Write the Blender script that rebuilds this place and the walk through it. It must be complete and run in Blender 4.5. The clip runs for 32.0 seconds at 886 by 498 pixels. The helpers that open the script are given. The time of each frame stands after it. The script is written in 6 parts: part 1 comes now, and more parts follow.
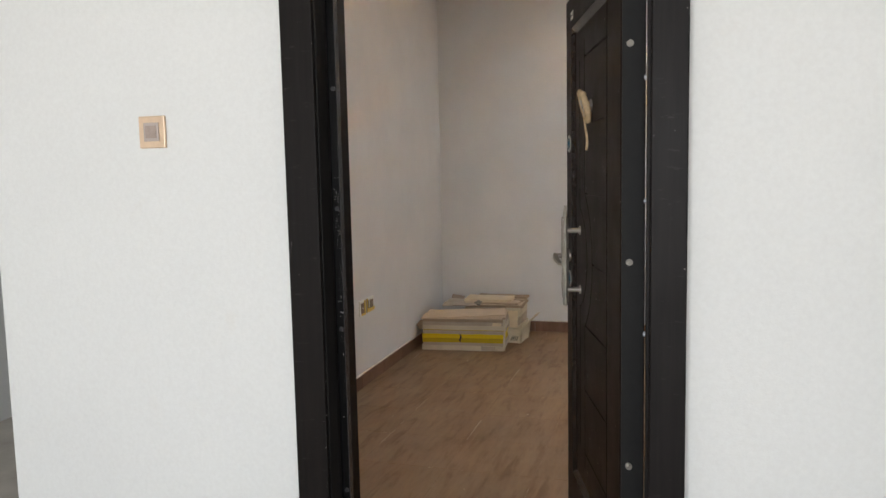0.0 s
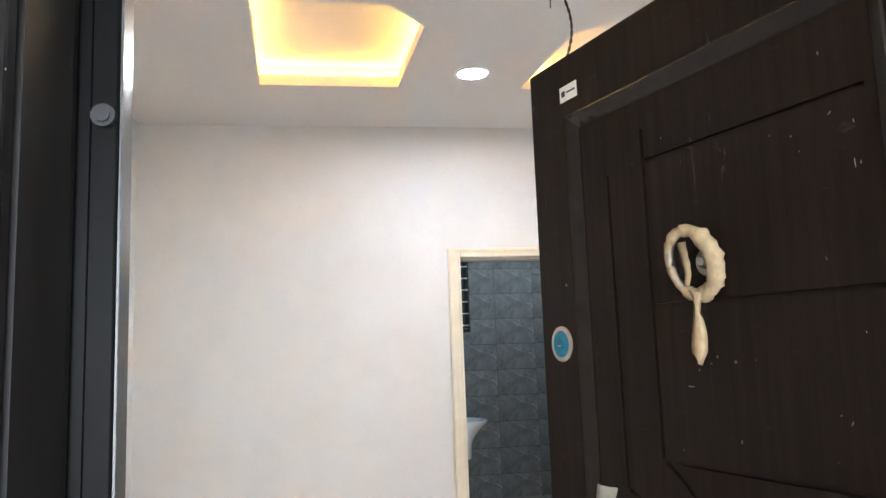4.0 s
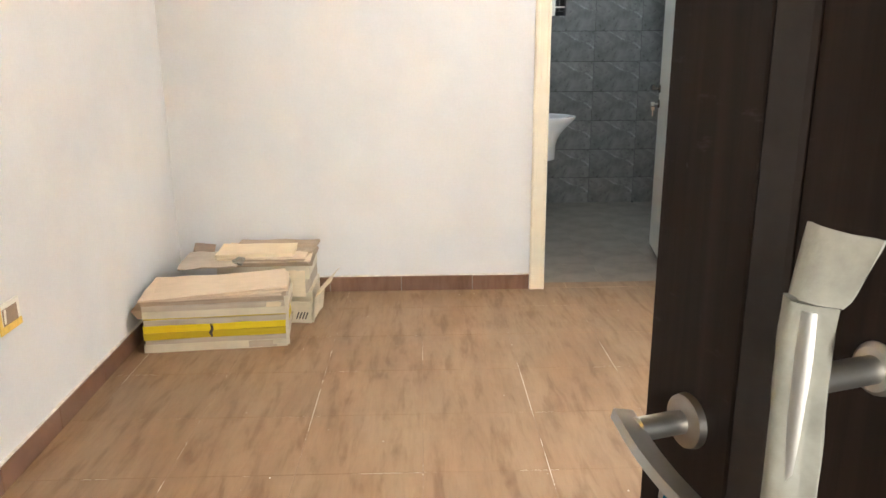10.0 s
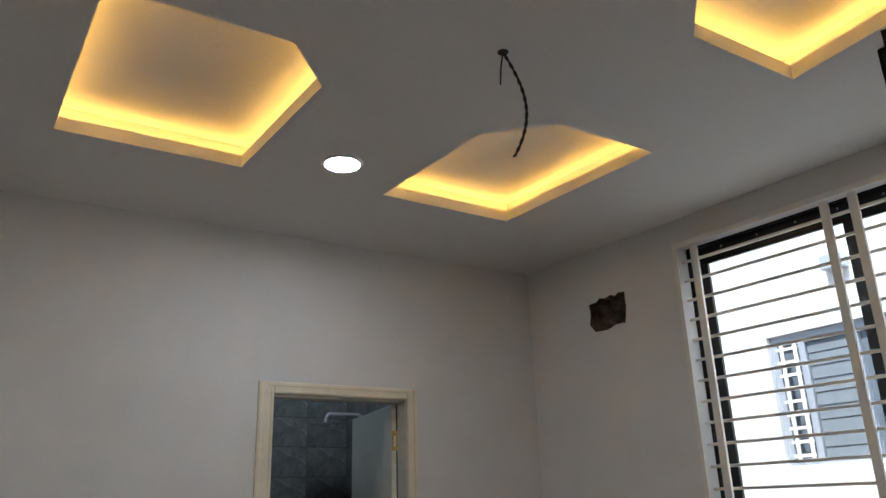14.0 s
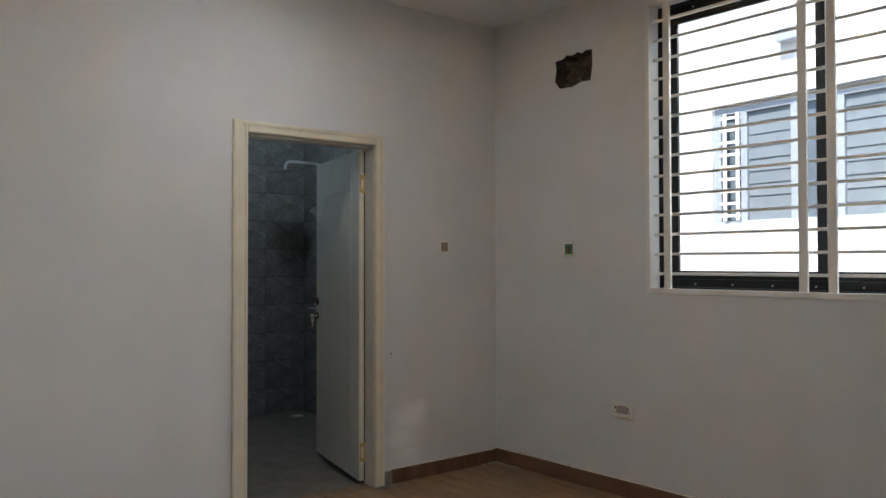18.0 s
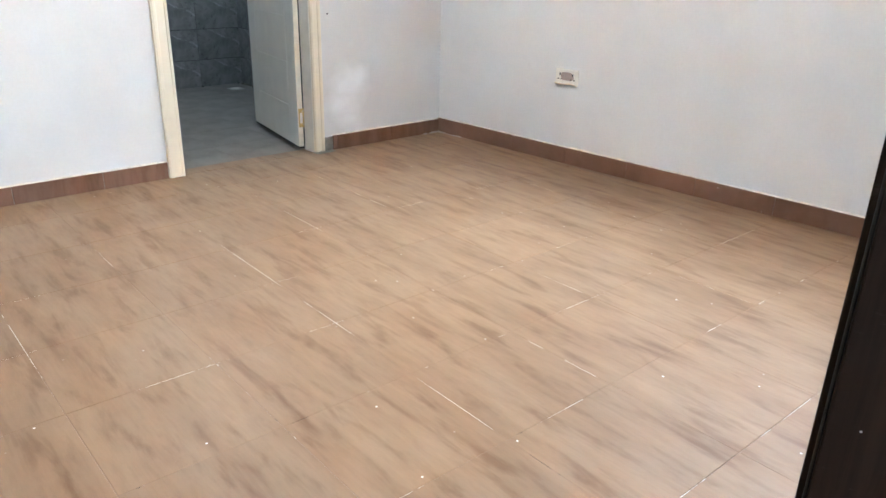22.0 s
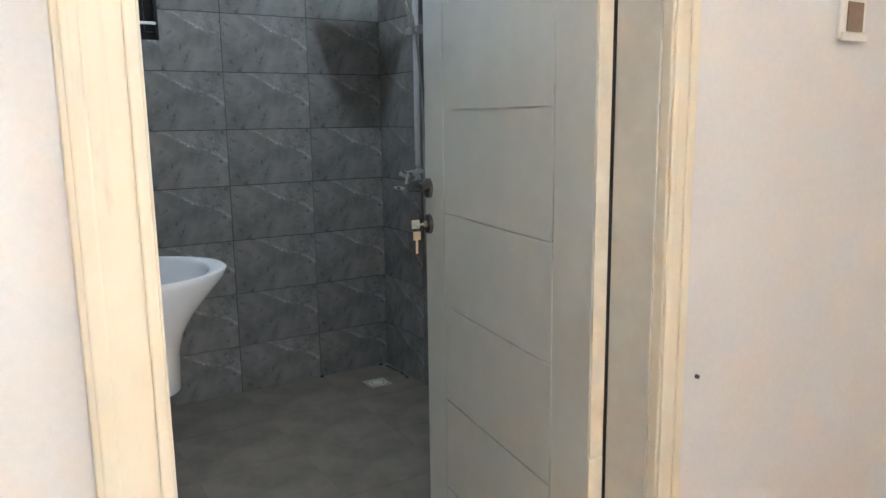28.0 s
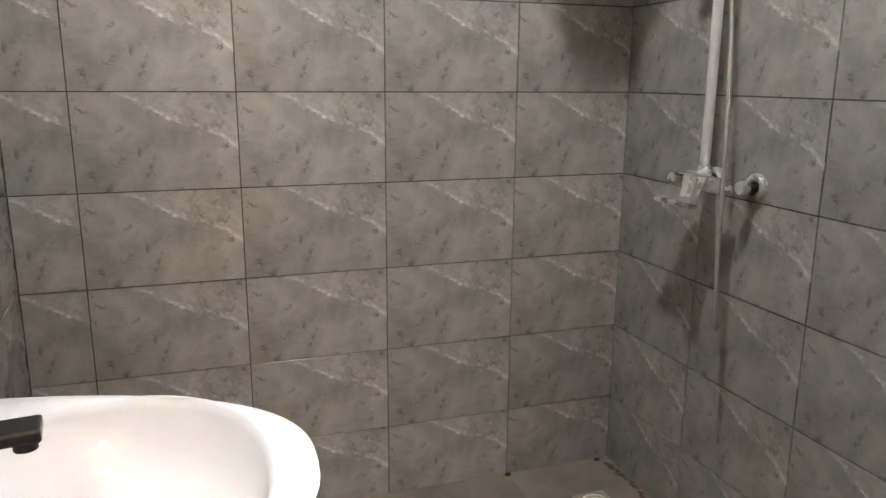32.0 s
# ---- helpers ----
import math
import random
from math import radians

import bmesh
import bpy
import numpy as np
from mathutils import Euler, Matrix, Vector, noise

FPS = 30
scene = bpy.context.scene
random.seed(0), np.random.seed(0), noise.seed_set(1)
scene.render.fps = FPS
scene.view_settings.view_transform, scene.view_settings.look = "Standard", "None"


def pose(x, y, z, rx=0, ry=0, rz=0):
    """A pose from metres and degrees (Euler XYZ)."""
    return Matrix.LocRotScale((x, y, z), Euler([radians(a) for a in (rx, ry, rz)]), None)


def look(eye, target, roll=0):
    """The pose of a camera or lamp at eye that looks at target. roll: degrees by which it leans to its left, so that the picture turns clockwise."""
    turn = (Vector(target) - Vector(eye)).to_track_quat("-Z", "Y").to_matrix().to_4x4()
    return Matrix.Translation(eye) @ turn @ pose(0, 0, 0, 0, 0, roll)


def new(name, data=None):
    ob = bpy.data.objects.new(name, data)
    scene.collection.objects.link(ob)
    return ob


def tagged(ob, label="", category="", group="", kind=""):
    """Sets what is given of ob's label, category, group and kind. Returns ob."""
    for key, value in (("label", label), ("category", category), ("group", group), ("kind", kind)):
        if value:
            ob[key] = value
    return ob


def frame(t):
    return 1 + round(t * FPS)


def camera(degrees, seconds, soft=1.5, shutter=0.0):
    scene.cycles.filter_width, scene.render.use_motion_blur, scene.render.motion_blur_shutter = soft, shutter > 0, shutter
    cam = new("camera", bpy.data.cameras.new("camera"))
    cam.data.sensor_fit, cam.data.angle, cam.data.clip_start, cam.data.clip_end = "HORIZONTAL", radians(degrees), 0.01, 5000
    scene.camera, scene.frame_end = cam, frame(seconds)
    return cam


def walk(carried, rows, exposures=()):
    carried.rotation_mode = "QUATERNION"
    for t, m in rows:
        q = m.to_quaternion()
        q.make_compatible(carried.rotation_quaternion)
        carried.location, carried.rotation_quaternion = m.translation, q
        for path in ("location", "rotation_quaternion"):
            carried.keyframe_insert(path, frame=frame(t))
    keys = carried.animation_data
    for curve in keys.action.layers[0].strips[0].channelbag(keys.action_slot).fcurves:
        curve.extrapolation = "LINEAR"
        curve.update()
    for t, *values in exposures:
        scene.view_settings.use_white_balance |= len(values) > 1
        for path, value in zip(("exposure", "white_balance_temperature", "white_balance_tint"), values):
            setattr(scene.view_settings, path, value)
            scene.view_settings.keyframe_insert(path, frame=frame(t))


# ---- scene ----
cam = camera(61.5, 32.0)
PATH = [
    (0, (-1.871, -6.232, 1.344), (-2.448, -4.327, 1.146), -1.2),
    (0.5, (-1.977, -5.953, 1.329), (-2.47, -4.03, 1.082), -3.5),
    (1, (-2.058, -5.65, 1.315), (-2.57, -3.736, 1.042), -2.1),
    (1.5, (-2.188, -5.385, 1.316), (-2.593, -3.443, 1.06), -3.5),
    (2, (-2.319, -5.173, 1.38), (-2.599, -3.193, 1.321), -3.1),
    (2.5, (-2.381, -4.98, 1.434), (-2.649, -3.006, 1.611), -2.2),
    (4.5, (-2.659, -4.766, 1.45), (-2.177, -2.842, 1.707), -2.1),
    (5, (-2.658, -4.768, 1.416), (-2.139, -2.84, 1.533), -1.4),
    (5.5, (-2.653, -4.775, 1.389), (-2.136, -2.843, 1.383), -1.3),
    (6, (-2.648, -4.777, 1.363), (-2.159, -2.842, 1.231), -1.3),
    (6.5, (-2.644, -4.768, 1.336), (-2.156, -2.845, 1.081), -0.9),
    (7, (-2.617, -4.761, 1.315), (-2.162, -2.848, 0.949), -1.2),
    (7.5, (-2.542, -4.747, 1.3), (-2.262, -2.826, 0.821), -0.4),
    (8, (-2.46, -4.709, 1.29), (-2.39, -2.782, 0.762), -0.2),
    (8.5, (-2.457, -4.565, 1.268), (-2.393, -2.634, 0.749), -1.2),
    (9, (-2.467, -4.356, 1.258), (-2.404, -2.449, 0.658), -1.8),
    (9.5, (-2.374, -4.135, 1.282), (-2.402, -2.22, 0.704), -2.2),
    (10, (-2.418, -4.014, 1.321), (-2.367, -2.084, 0.8), -0.4),
    (10.5, (-2.485, -3.869, 1.291), (-2.219, -1.926, 0.898), -0.6),
    (11, (-2.551, -3.759, 1.282), (-2.194, -1.83, 0.895), -0.5),
    (11.5, (-2.647, -3.653, 1.275), (-2.034, -1.795, 0.862), -0.3),
    (12, (-2.78, -3.536, 1.311), (-1.689, -1.889, 0.999), -4.0),
    (12.5, (-2.872, -3.6, 1.321), (-1.61, -2.05, 1.263), -2.6),
    (13, (-2.869, -3.725, 1.379), (-1.732, -2.111, 1.697), -0.6),
    (13.5, (-2.984, -3.754, 1.422), (-1.966, -2.108, 1.927), -1.1),
    (14, (-3.064, -3.789, 1.447), (-2.053, -2.19, 2.095), -1.8),
    (14.5, (-3.159, -3.801, 1.444), (-2.088, -2.253, 2.12), -0.8),
    (16.5, (-3.294, -3.825, 1.377), (-2.175, -2.393, 2.212), -0.5),
    (17, (-3.289, -3.814, 1.354), (-2.145, -2.301, 1.989), 0.7),
    (17.5, (-3.29, -3.792, 1.335), (-2.143, -2.199, 1.714), -0.1),
    (18, (-3.281, -3.78, 1.324), (-2.08, -2.181, 1.361), -0.1),
    (18.5, (-3.261, -3.769, 1.302), (-2.05, -2.189, 1.115), 0.0),
    (19, (-3.253, -3.781, 1.221), (-2.09, -2.207, 0.806), 0.3),
    (19.5, (-3.259, -3.789, 1.194), (-2.134, -2.256, 0.574), -0.2),
    (20, (-3.268, -3.79, 1.171), (-2.115, -2.302, 0.494), -0.7),
    (20.5, (-3.267, -3.784, 1.151), (-2.089, -2.363, 0.383), -0.0),
    (21, (-3.256, -3.785, 1.142), (-2.069, -2.402, 0.318), 0.3),
    (21.5, (-3.233, -3.772, 1.141), (-2.019, -2.407, 0.328), 0.6),
    (22, (-3.169, -3.732, 1.144), (-1.956, -2.332, 0.39), 1.4),
    (22.5, (-3.047, -3.669, 1.173), (-1.814, -2.239, 0.512), 2.8),
    (23, (-2.981, -3.551, 1.175), (-1.652, -2.21, 0.515), 3.5),
    (23.5, (-3.018, -3.304, 1.203), (-1.65, -1.957, 0.641), -0.4),
    (24, (-2.961, -3.124, 1.196), (-1.735, -1.64, 0.655), 0.1),
    (24.5, (-2.866, -2.801, 1.215), (-1.727, -1.239, 0.702), -0.7),
    (25, (-2.771, -2.482, 1.247), (-1.555, -0.949, 0.835), -1.0),
    (25.5, (-2.655, -2.201, 1.25), (-1.415, -0.679, 0.868), -0.1),
    (26, (-2.51, -1.926, 1.252), (-1.364, -0.336, 0.854), -0.9),
    (26.5, (-2.383, -1.629, 1.261), (-1.23, -0.031, 0.92), -1.2),
    (28.5, (-1.739, -0.672, 1.236), (-0.866, 1.088, 0.862), -0.0),
    (29, (-1.614, -0.525, 1.229), (-1.077, 1.359, 0.824), 2.2),
    (29.5, (-1.565, -0.346, 1.228), (-1.185, 1.571, 0.805), 0.4),
    (30, (-1.543, -0.143, 1.239), (-1.154, 1.774, 0.822), -0.8),
    (30.5, (-1.494, 0.03, 1.249), (-1.133, 1.955, 0.843), -0.7),
    (31, (-1.478, 0.164, 1.255), (-0.988, 2.052, 0.812), 1.3),
    (31.5, (-1.477, 0.351, 1.252), (-0.784, 2.174, 0.812), -0.2),
    (32, (-1.462, 0.457, 1.238), (-0.839, 2.305, 0.792), 0.4),
]
EXPOSURES = [
    (0.0, 1.03, 6650, 15),
    (1.0, 1.52, 7200, 14),
    (2.0, 2.12, 7000, 12),
    (2.5, 2.2, 6600, 12),
    (4.5, 2.3, 6000, 12),
    (5.0, 2.35, 6200, 12),
    (6.0, 2.66, 6650, 12),
    (9.0, 2.56, 6750, 12),
    (10.0, 2.58, 6650, 12),
    (11.0, 2.36, 6350, 12),
    (12.5, 1.36, 6200, 10),
    (14.0, 0.45, 6000, 10),
    (17.0, 0.5, 6050, 10),
    (18.0, 0.70, 6100, 10),
    (19.0, 1.60, 6750, 13),
    (20.0, 2.55, 6450, 12),
    (21.0, 2.82, 5550, 9),
    (23.0, 2.72, 5550, 9),
    (24.0, 2.14, 6050, 12),
    (25.0, 2.05, 6100, 10),
    (26.5, 2.34, 6300, 12),
    (28.5, 2.74, 6400, 13),
    (29.0, 2.90, 6500, 14),
    (30.0, 3.76, 8500, 26),
    (32.0, 3.88, 8600, 26),
]
walk(cam, [(t, look(eye, target, roll)) for t, eye, target, roll in PATH], EXPOSURES)
SKY, HALL, WINDOW, DOWN, BATH, LED = 0.12, 57.0, 72.0, 92.0, 240.0, 13.0

# ---- world, sun, lights ----
world = bpy.data.worlds.new("sky")
scene.world = world
world.use_nodes = True
wn = world.node_tree.nodes
sky = wn.new("ShaderNodeTexSky")
sky.sky_type = "NISHITA"
sky.sun_disc = False
sky.sun_elevation = radians(54)
sky.sun_rotation = radians(262)
wn["Background"].inputs["Strength"].default_value = SKY
world.node_tree.links.new(sky.outputs["Color"], wn["Background"].inputs["Color"])

sun = new("sun", bpy.data.lights.new("sun", "SUN"))
sun.data.energy, sun.data.angle, sun.data.color = 5.0, radians(0.6), (1.0, 0.97, 0.92)
sun.matrix_world = look((-3.0, -2.0, 9), (2.4, -1.2, 1.5))

# daylight through the large opening of the hall
hall_sky = new("hall_daylight", bpy.data.lights.new("hall_daylight", "AREA"))
hall_sky.data.shape, hall_sky.data.size, hall_sky.data.size_y = "RECTANGLE", 3.2, 2.2
hall_sky.data.energy, hall_sky.data.color = HALL, (0.93, 0.98, 1.0)
hall_sky.matrix_world = look((-2.6, -9.35, 1.5), (-2.6, -4.4, 1.3))

# unseen area lamp outside, above the bedroom window's view, added for sky light
win_sky = new("window_daylight", bpy.data.lights.new("window_daylight", "AREA"))
win_sky.data.shape, win_sky.data.size, win_sky.data.size_y = "RECTANGLE", 2.4, 1.6
win_sky.data.energy, win_sky.data.color = WINDOW, (0.9, 0.96, 1.0)
win_sky.matrix_world = look((1.75, -2.1, 4.15), (-1.0, -1.8, 1.0))


# ---- materials ----
def shader(name, rough=0.5, metal=0.0, base=(0.8, 0.8, 0.8), spec=0.5):
    m = bpy.data.materials.new(name)
    m.use_nodes = True
    p = m.node_tree.nodes["Principled BSDF"]
    p.inputs["Base Color"].default_value = (*base, 1)
    p.inputs["Roughness"].default_value = rough
    p.inputs["Metallic"].default_value = metal
    p.inputs["Specular IOR Level"].default_value = spec
    return m, m.node_tree, p


def node(t, kind, **values):
    n = t.nodes.new(kind)
    for key, v in values.items():
        n.inputs[key.replace("_", " ")].default_value = v
    return n


def coords(t, scale=(1, 1, 1), shift=None):
    """Object coordinates, scaled, and shifted by the object's random value."""
    c = t.nodes.new("ShaderNodeTexCoord")
    mp = t.nodes.new("ShaderNodeMapping")
    mp.inputs["Scale"].default_value = scale
    t.links.new(c.outputs["Object"], mp.inputs["Vector"])
    if shift:
        info = t.nodes.new("ShaderNodeObjectInfo")
        mul = t.nodes.new("ShaderNodeMath")
        mul.operation = "MULTIPLY"
        mul.inputs[1].default_value = shift
        t.links.new(info.outputs["Random"], mul.inputs[0])
        t.links.new(mul.outputs[0], mp.inputs["Location"])
    return mp.outputs["Vector"]


def noise_tex(t, vec, scale, detail=4, rough=0.55, distort=0.0):
    n = node(t, "ShaderNodeTexNoise", Scale=scale, Detail=detail, Roughness=rough, Distortion=distort)
    t.links.new(vec, n.inputs["Vector"])
    return n.outputs["Fac"]


def ramp(t, fac, stops):
    r = t.nodes.new("ShaderNodeValToRGB")
    e = r.color_ramp.elements
    while len(e) < len(stops):
        e.new(0.5)
    for el, (pos, col) in zip(e, stops):
        el.position = pos
        el.color = (*col, 1) if len(col) == 3 else col
    t.links.new(fac, r.inputs["Fac"])
    return r.outputs["Color"]


def mix(t, fac, a, b, how="MIX"):
    m = t.nodes.new("ShaderNodeMix")
    m.data_type, m.blend_type = "RGBA", how
    for sock, v in ((m.inputs["Factor"], fac), (m.inputs["A"], a), (m.inputs["B"], b)):
        if isinstance(v, (int, float)):
            sock.default_value = v
        elif isinstance(v, tuple):
            sock.default_value = (*v, 1)
        else:
            t.links.new(v, sock)
    return m.outputs["Result"]


def maths(t, op, a, b=0.0):
    m = t.nodes.new("ShaderNodeMath")
    m.operation = op
    for sock, v in zip(m.inputs, (a, b)):
        if isinstance(v, (int, float)):
            sock.default_value = v
        else:
            t.links.new(v, sock)
    return m.outputs[0]


def bump(t, p, height, strength=0.2, dist=0.002):
    b = node(t, "ShaderNodeBump", Strength=strength, Distance=dist)
    t.links.new(height, b.inputs["Height"])
    t.links.new(b.outputs["Normal"], p.inputs["Normal"])


WHITE, BLACK = (1, 1, 1), (0, 0, 0)


def plaster(name, base, rough=0.7, marks=0.05, mark_scale=2.2, spots=0.95):
    """Rolled paint: faint blotches, stipple and a few dull marks."""
    m, t, p = shader(name, rough)
    v = coords(t)
    big = noise_tex(t, v, mark_scale, 6, 0.6)
    lo = tuple(c * (1 - marks * 1.6) for c in base)
    col = ramp(t, big, [(0.3, lo), (0.62, base)])
    spot = ramp(t, noise_tex(t, v, 9.0, 3, 0.5), [(0.70, WHITE), (0.78, (spots, spots - 0.01, spots - 0.02))])
    fine = ramp(t, noise_tex(t, v, 75, 4, 0.7), [(0.3, (0.955, 0.953, 0.95)), (0.65, WHITE)])
    t.links.new(mix(t, 1.0, mix(t, 1.0, col, spot, "MULTIPLY"), fine, "MULTIPLY"), p.inputs["Base Color"])
    h = maths(t, "ADD", noise_tex(t, v, 190, 3, 0.65), maths(t, "MULTIPLY", noise_tex(t, v, 14, 3), 1.5))
    bump(t, p, h, 0.28, 0.002)
    return m


def flat(name, base, rough=0.5, metal=0.0, vary=0.12, scale=30.0, relief=0.08, spec=0.5):
    """One colour with slight variation, fine relief and uneven gloss."""
    m, t, p = shader(name, rough, metal, base, spec)
    v = coords(t)
    n = noise_tex(t, v, scale, 5, 0.6)
    t.links.new(ramp(t, n, [(0.3, tuple(c * (1 - vary) for c in base)), (0.7, tuple(min(1, c * (1 + vary)) for c in base))]), p.inputs["Base Color"])
    rr = maths(t, "ADD", maths(t, "MULTIPLY", noise_tex(t, v, scale * 0.4, 4), 0.16), rough - 0.08)
    t.links.new(rr, p.inputs["Roughness"])
    if relief:
        bump(t, p, noise_tex(t, v, scale * 6, 3), relief, 0.001)
    return m


def wood_dark(name, base, speck=0.60, rough=0.42, gloss=0.3):
    """Dark stained grain with scratches and small splashes of white paint."""
    m, t, p = shader(name, rough, spec=gloss)
    v = coords(t, (60, 60, 2.2))
    grain = noise_tex(t, v, 1.0, 8, 0.7, 0.4)
    col = ramp(t, grain, [(0.28, tuple(c * 0.62 for c in base)), (0.5, base), (0.75, tuple(c * 1.5 for c in base))])
    w = coords(t)
    vor = node(t, "ShaderNodeTexVoronoi", Scale=26.0, Randomness=1.0)
    t.links.new(w, vor.inputs["Vector"])
    dots = ramp(t, vor.outputs["Distance"], [(0.035, WHITE), (0.055, BLACK)])
    big = node(t, "ShaderNodeTexVoronoi", Scale=44.0, Randomness=1.0)
    t.links.new(w, big.inputs["Vector"])
    blot = mix(t, 1.0, ramp(t, big.outputs["Distance"], [(0.09, WHITE), (0.16, BLACK)]), ramp(t, noise_tex(t, w, 6.0, 3), [(speck + 0.02, BLACK), (speck + 0.06, WHITE)]), "MULTIPLY")
    dots = mix(t, 1.0, dots, blot, "LIGHTEN")
    gate = ramp(t, noise_tex(t, w, 13.0, 2), [(speck - 0.02, BLACK), (speck + 0.02, WHITE)])
    scuff = ramp(t, noise_tex(t, coords(t, (9, 9, 34)), 1.6, 6, 0.7), [(0.62, BLACK), (0.80, (0.22, 0.22, 0.22))])
    scrape = ramp(t, noise_tex(t, coords(t, (46, 46, 9)), 1.0, 4, 0.6, 1.2), [(0.665, BLACK), (0.74, (0.45, 0.45, 0.45))])
    scrape = mix(t, 1.0, scrape, ramp(t, noise_tex(t, w, 3.1, 3), [(0.54, BLACK), (0.62, WHITE)]), "MULTIPLY")
    scuff = mix(t, 1.0, scuff, scrape, "ADD")
    dirty = mix(t, mix(t, 1.0, dots, gate, "MULTIPLY"), mix(t, scuff, col, (0.16, 0.15, 0.14)), (0.42, 0.40, 0.38))
    t.links.new(dirty, p.inputs["Base Color"])
    t.links.new(maths(t, "ADD", maths(t, "MULTIPLY", noise_tex(t, w, 7, 5), 0.25), rough - 0.12), p.inputs["Roughness"])
    bump(t, p, grain, 0.15, 0.0012)
    return m


def wood_tile(name, base, contrast=1.0, tone=0.93):
    """Ceramic tile printed with wood streaks that run along y, over the joints."""
    m, t, p = shader(name, 0.42, spec=0.22)
    g = t.nodes.new("ShaderNodeNewGeometry")

    def at(scale):
        mp = t.nodes.new("ShaderNodeMapping")
        mp.inputs["Scale"].default_value = scale
        t.links.new(g.outputs["Position"], mp.inputs["Vector"])
        return mp.outputs["Vector"]

    v = at((1, 1, 1))
    streak = noise_tex(t, at((17.0, 3.2, 4)), 1.0, 5, 0.55, 0.3)
    haze = noise_tex(t, at((42, 8.0, 6)), 1.0, 4, 0.6, 0.25)
    broad = noise_tex(t, at((7.0, 1.4, 2)), 1.0, 3, 0.5, 0.15)
    fine = noise_tex(t, at((150, 8, 20)), 1.0, 4, 0.6)
    dark, light = tuple(c * (1 - q * contrast) for c, q in zip(base, (0.20, 0.26, 0.32))), tuple(min(1, c * 1.10) for c in base)
    col = ramp(t, streak, [(0.33, dark), (0.47, base), (0.64, light)])
    col = mix(t, 0.65, col, ramp(t, broad, [(0.36, (0.79, 0.72, 0.66)), (0.58, WHITE)]), "MULTIPLY")
    col = mix(t, 0.22, col, ramp(t, fine, [(0.3, (0.80, 0.78, 0.75)), (0.65, WHITE)]), "MULTIPLY")
    col = mix(t, 0.45, col, ramp(t, haze, [(0.33, (0.80, 0.75, 0.70)), (0.54, WHITE)]), "MULTIPLY")
    dust = ramp(t, noise_tex(t, v, 3.5, 6, 0.65), [(0.5, BLACK), (0.85, (0.30, 0.30, 0.30))])
    col = mix(t, dust, col, tuple(min(1, c * 1.2 + 0.04) for c in base))
    info = t.nodes.new("ShaderNodeObjectInfo")
    col = mix(t, 1.0, col, ramp(t, info.outputs["Random"], [(0.0, (tone, tone, tone)), (1.0, (1.04, 1.03, 1.02))]), "MULTIPLY")
    vor = node(t, "ShaderNodeTexVoronoi", Scale=14.0, Randomness=1.0)
    t.links.new(v, vor.inputs["Vector"])
    crumbs = ramp(t, vor.outputs["Distance"], [(0.03, WHITE), (0.055, BLACK)])
    col = mix(t, mix(t, 1.0, crumbs, ramp(t, noise_tex(t, v, 8, 2), [(0.53, BLACK), (0.6, WHITE)]), "MULTIPLY"), col, (0.80, 0.76, 0.70))
    t.links.new(col, p.inputs["Base Color"])
    t.links.new(maths(t, "ADD", maths(t, "MULTIPLY", noise_tex(t, v, 5, 5), 0.22), 0.34), p.inputs["Roughness"])
    bump(t, p, maths(t, "ADD", streak, fine), 0.08, 0.0012)
    return m


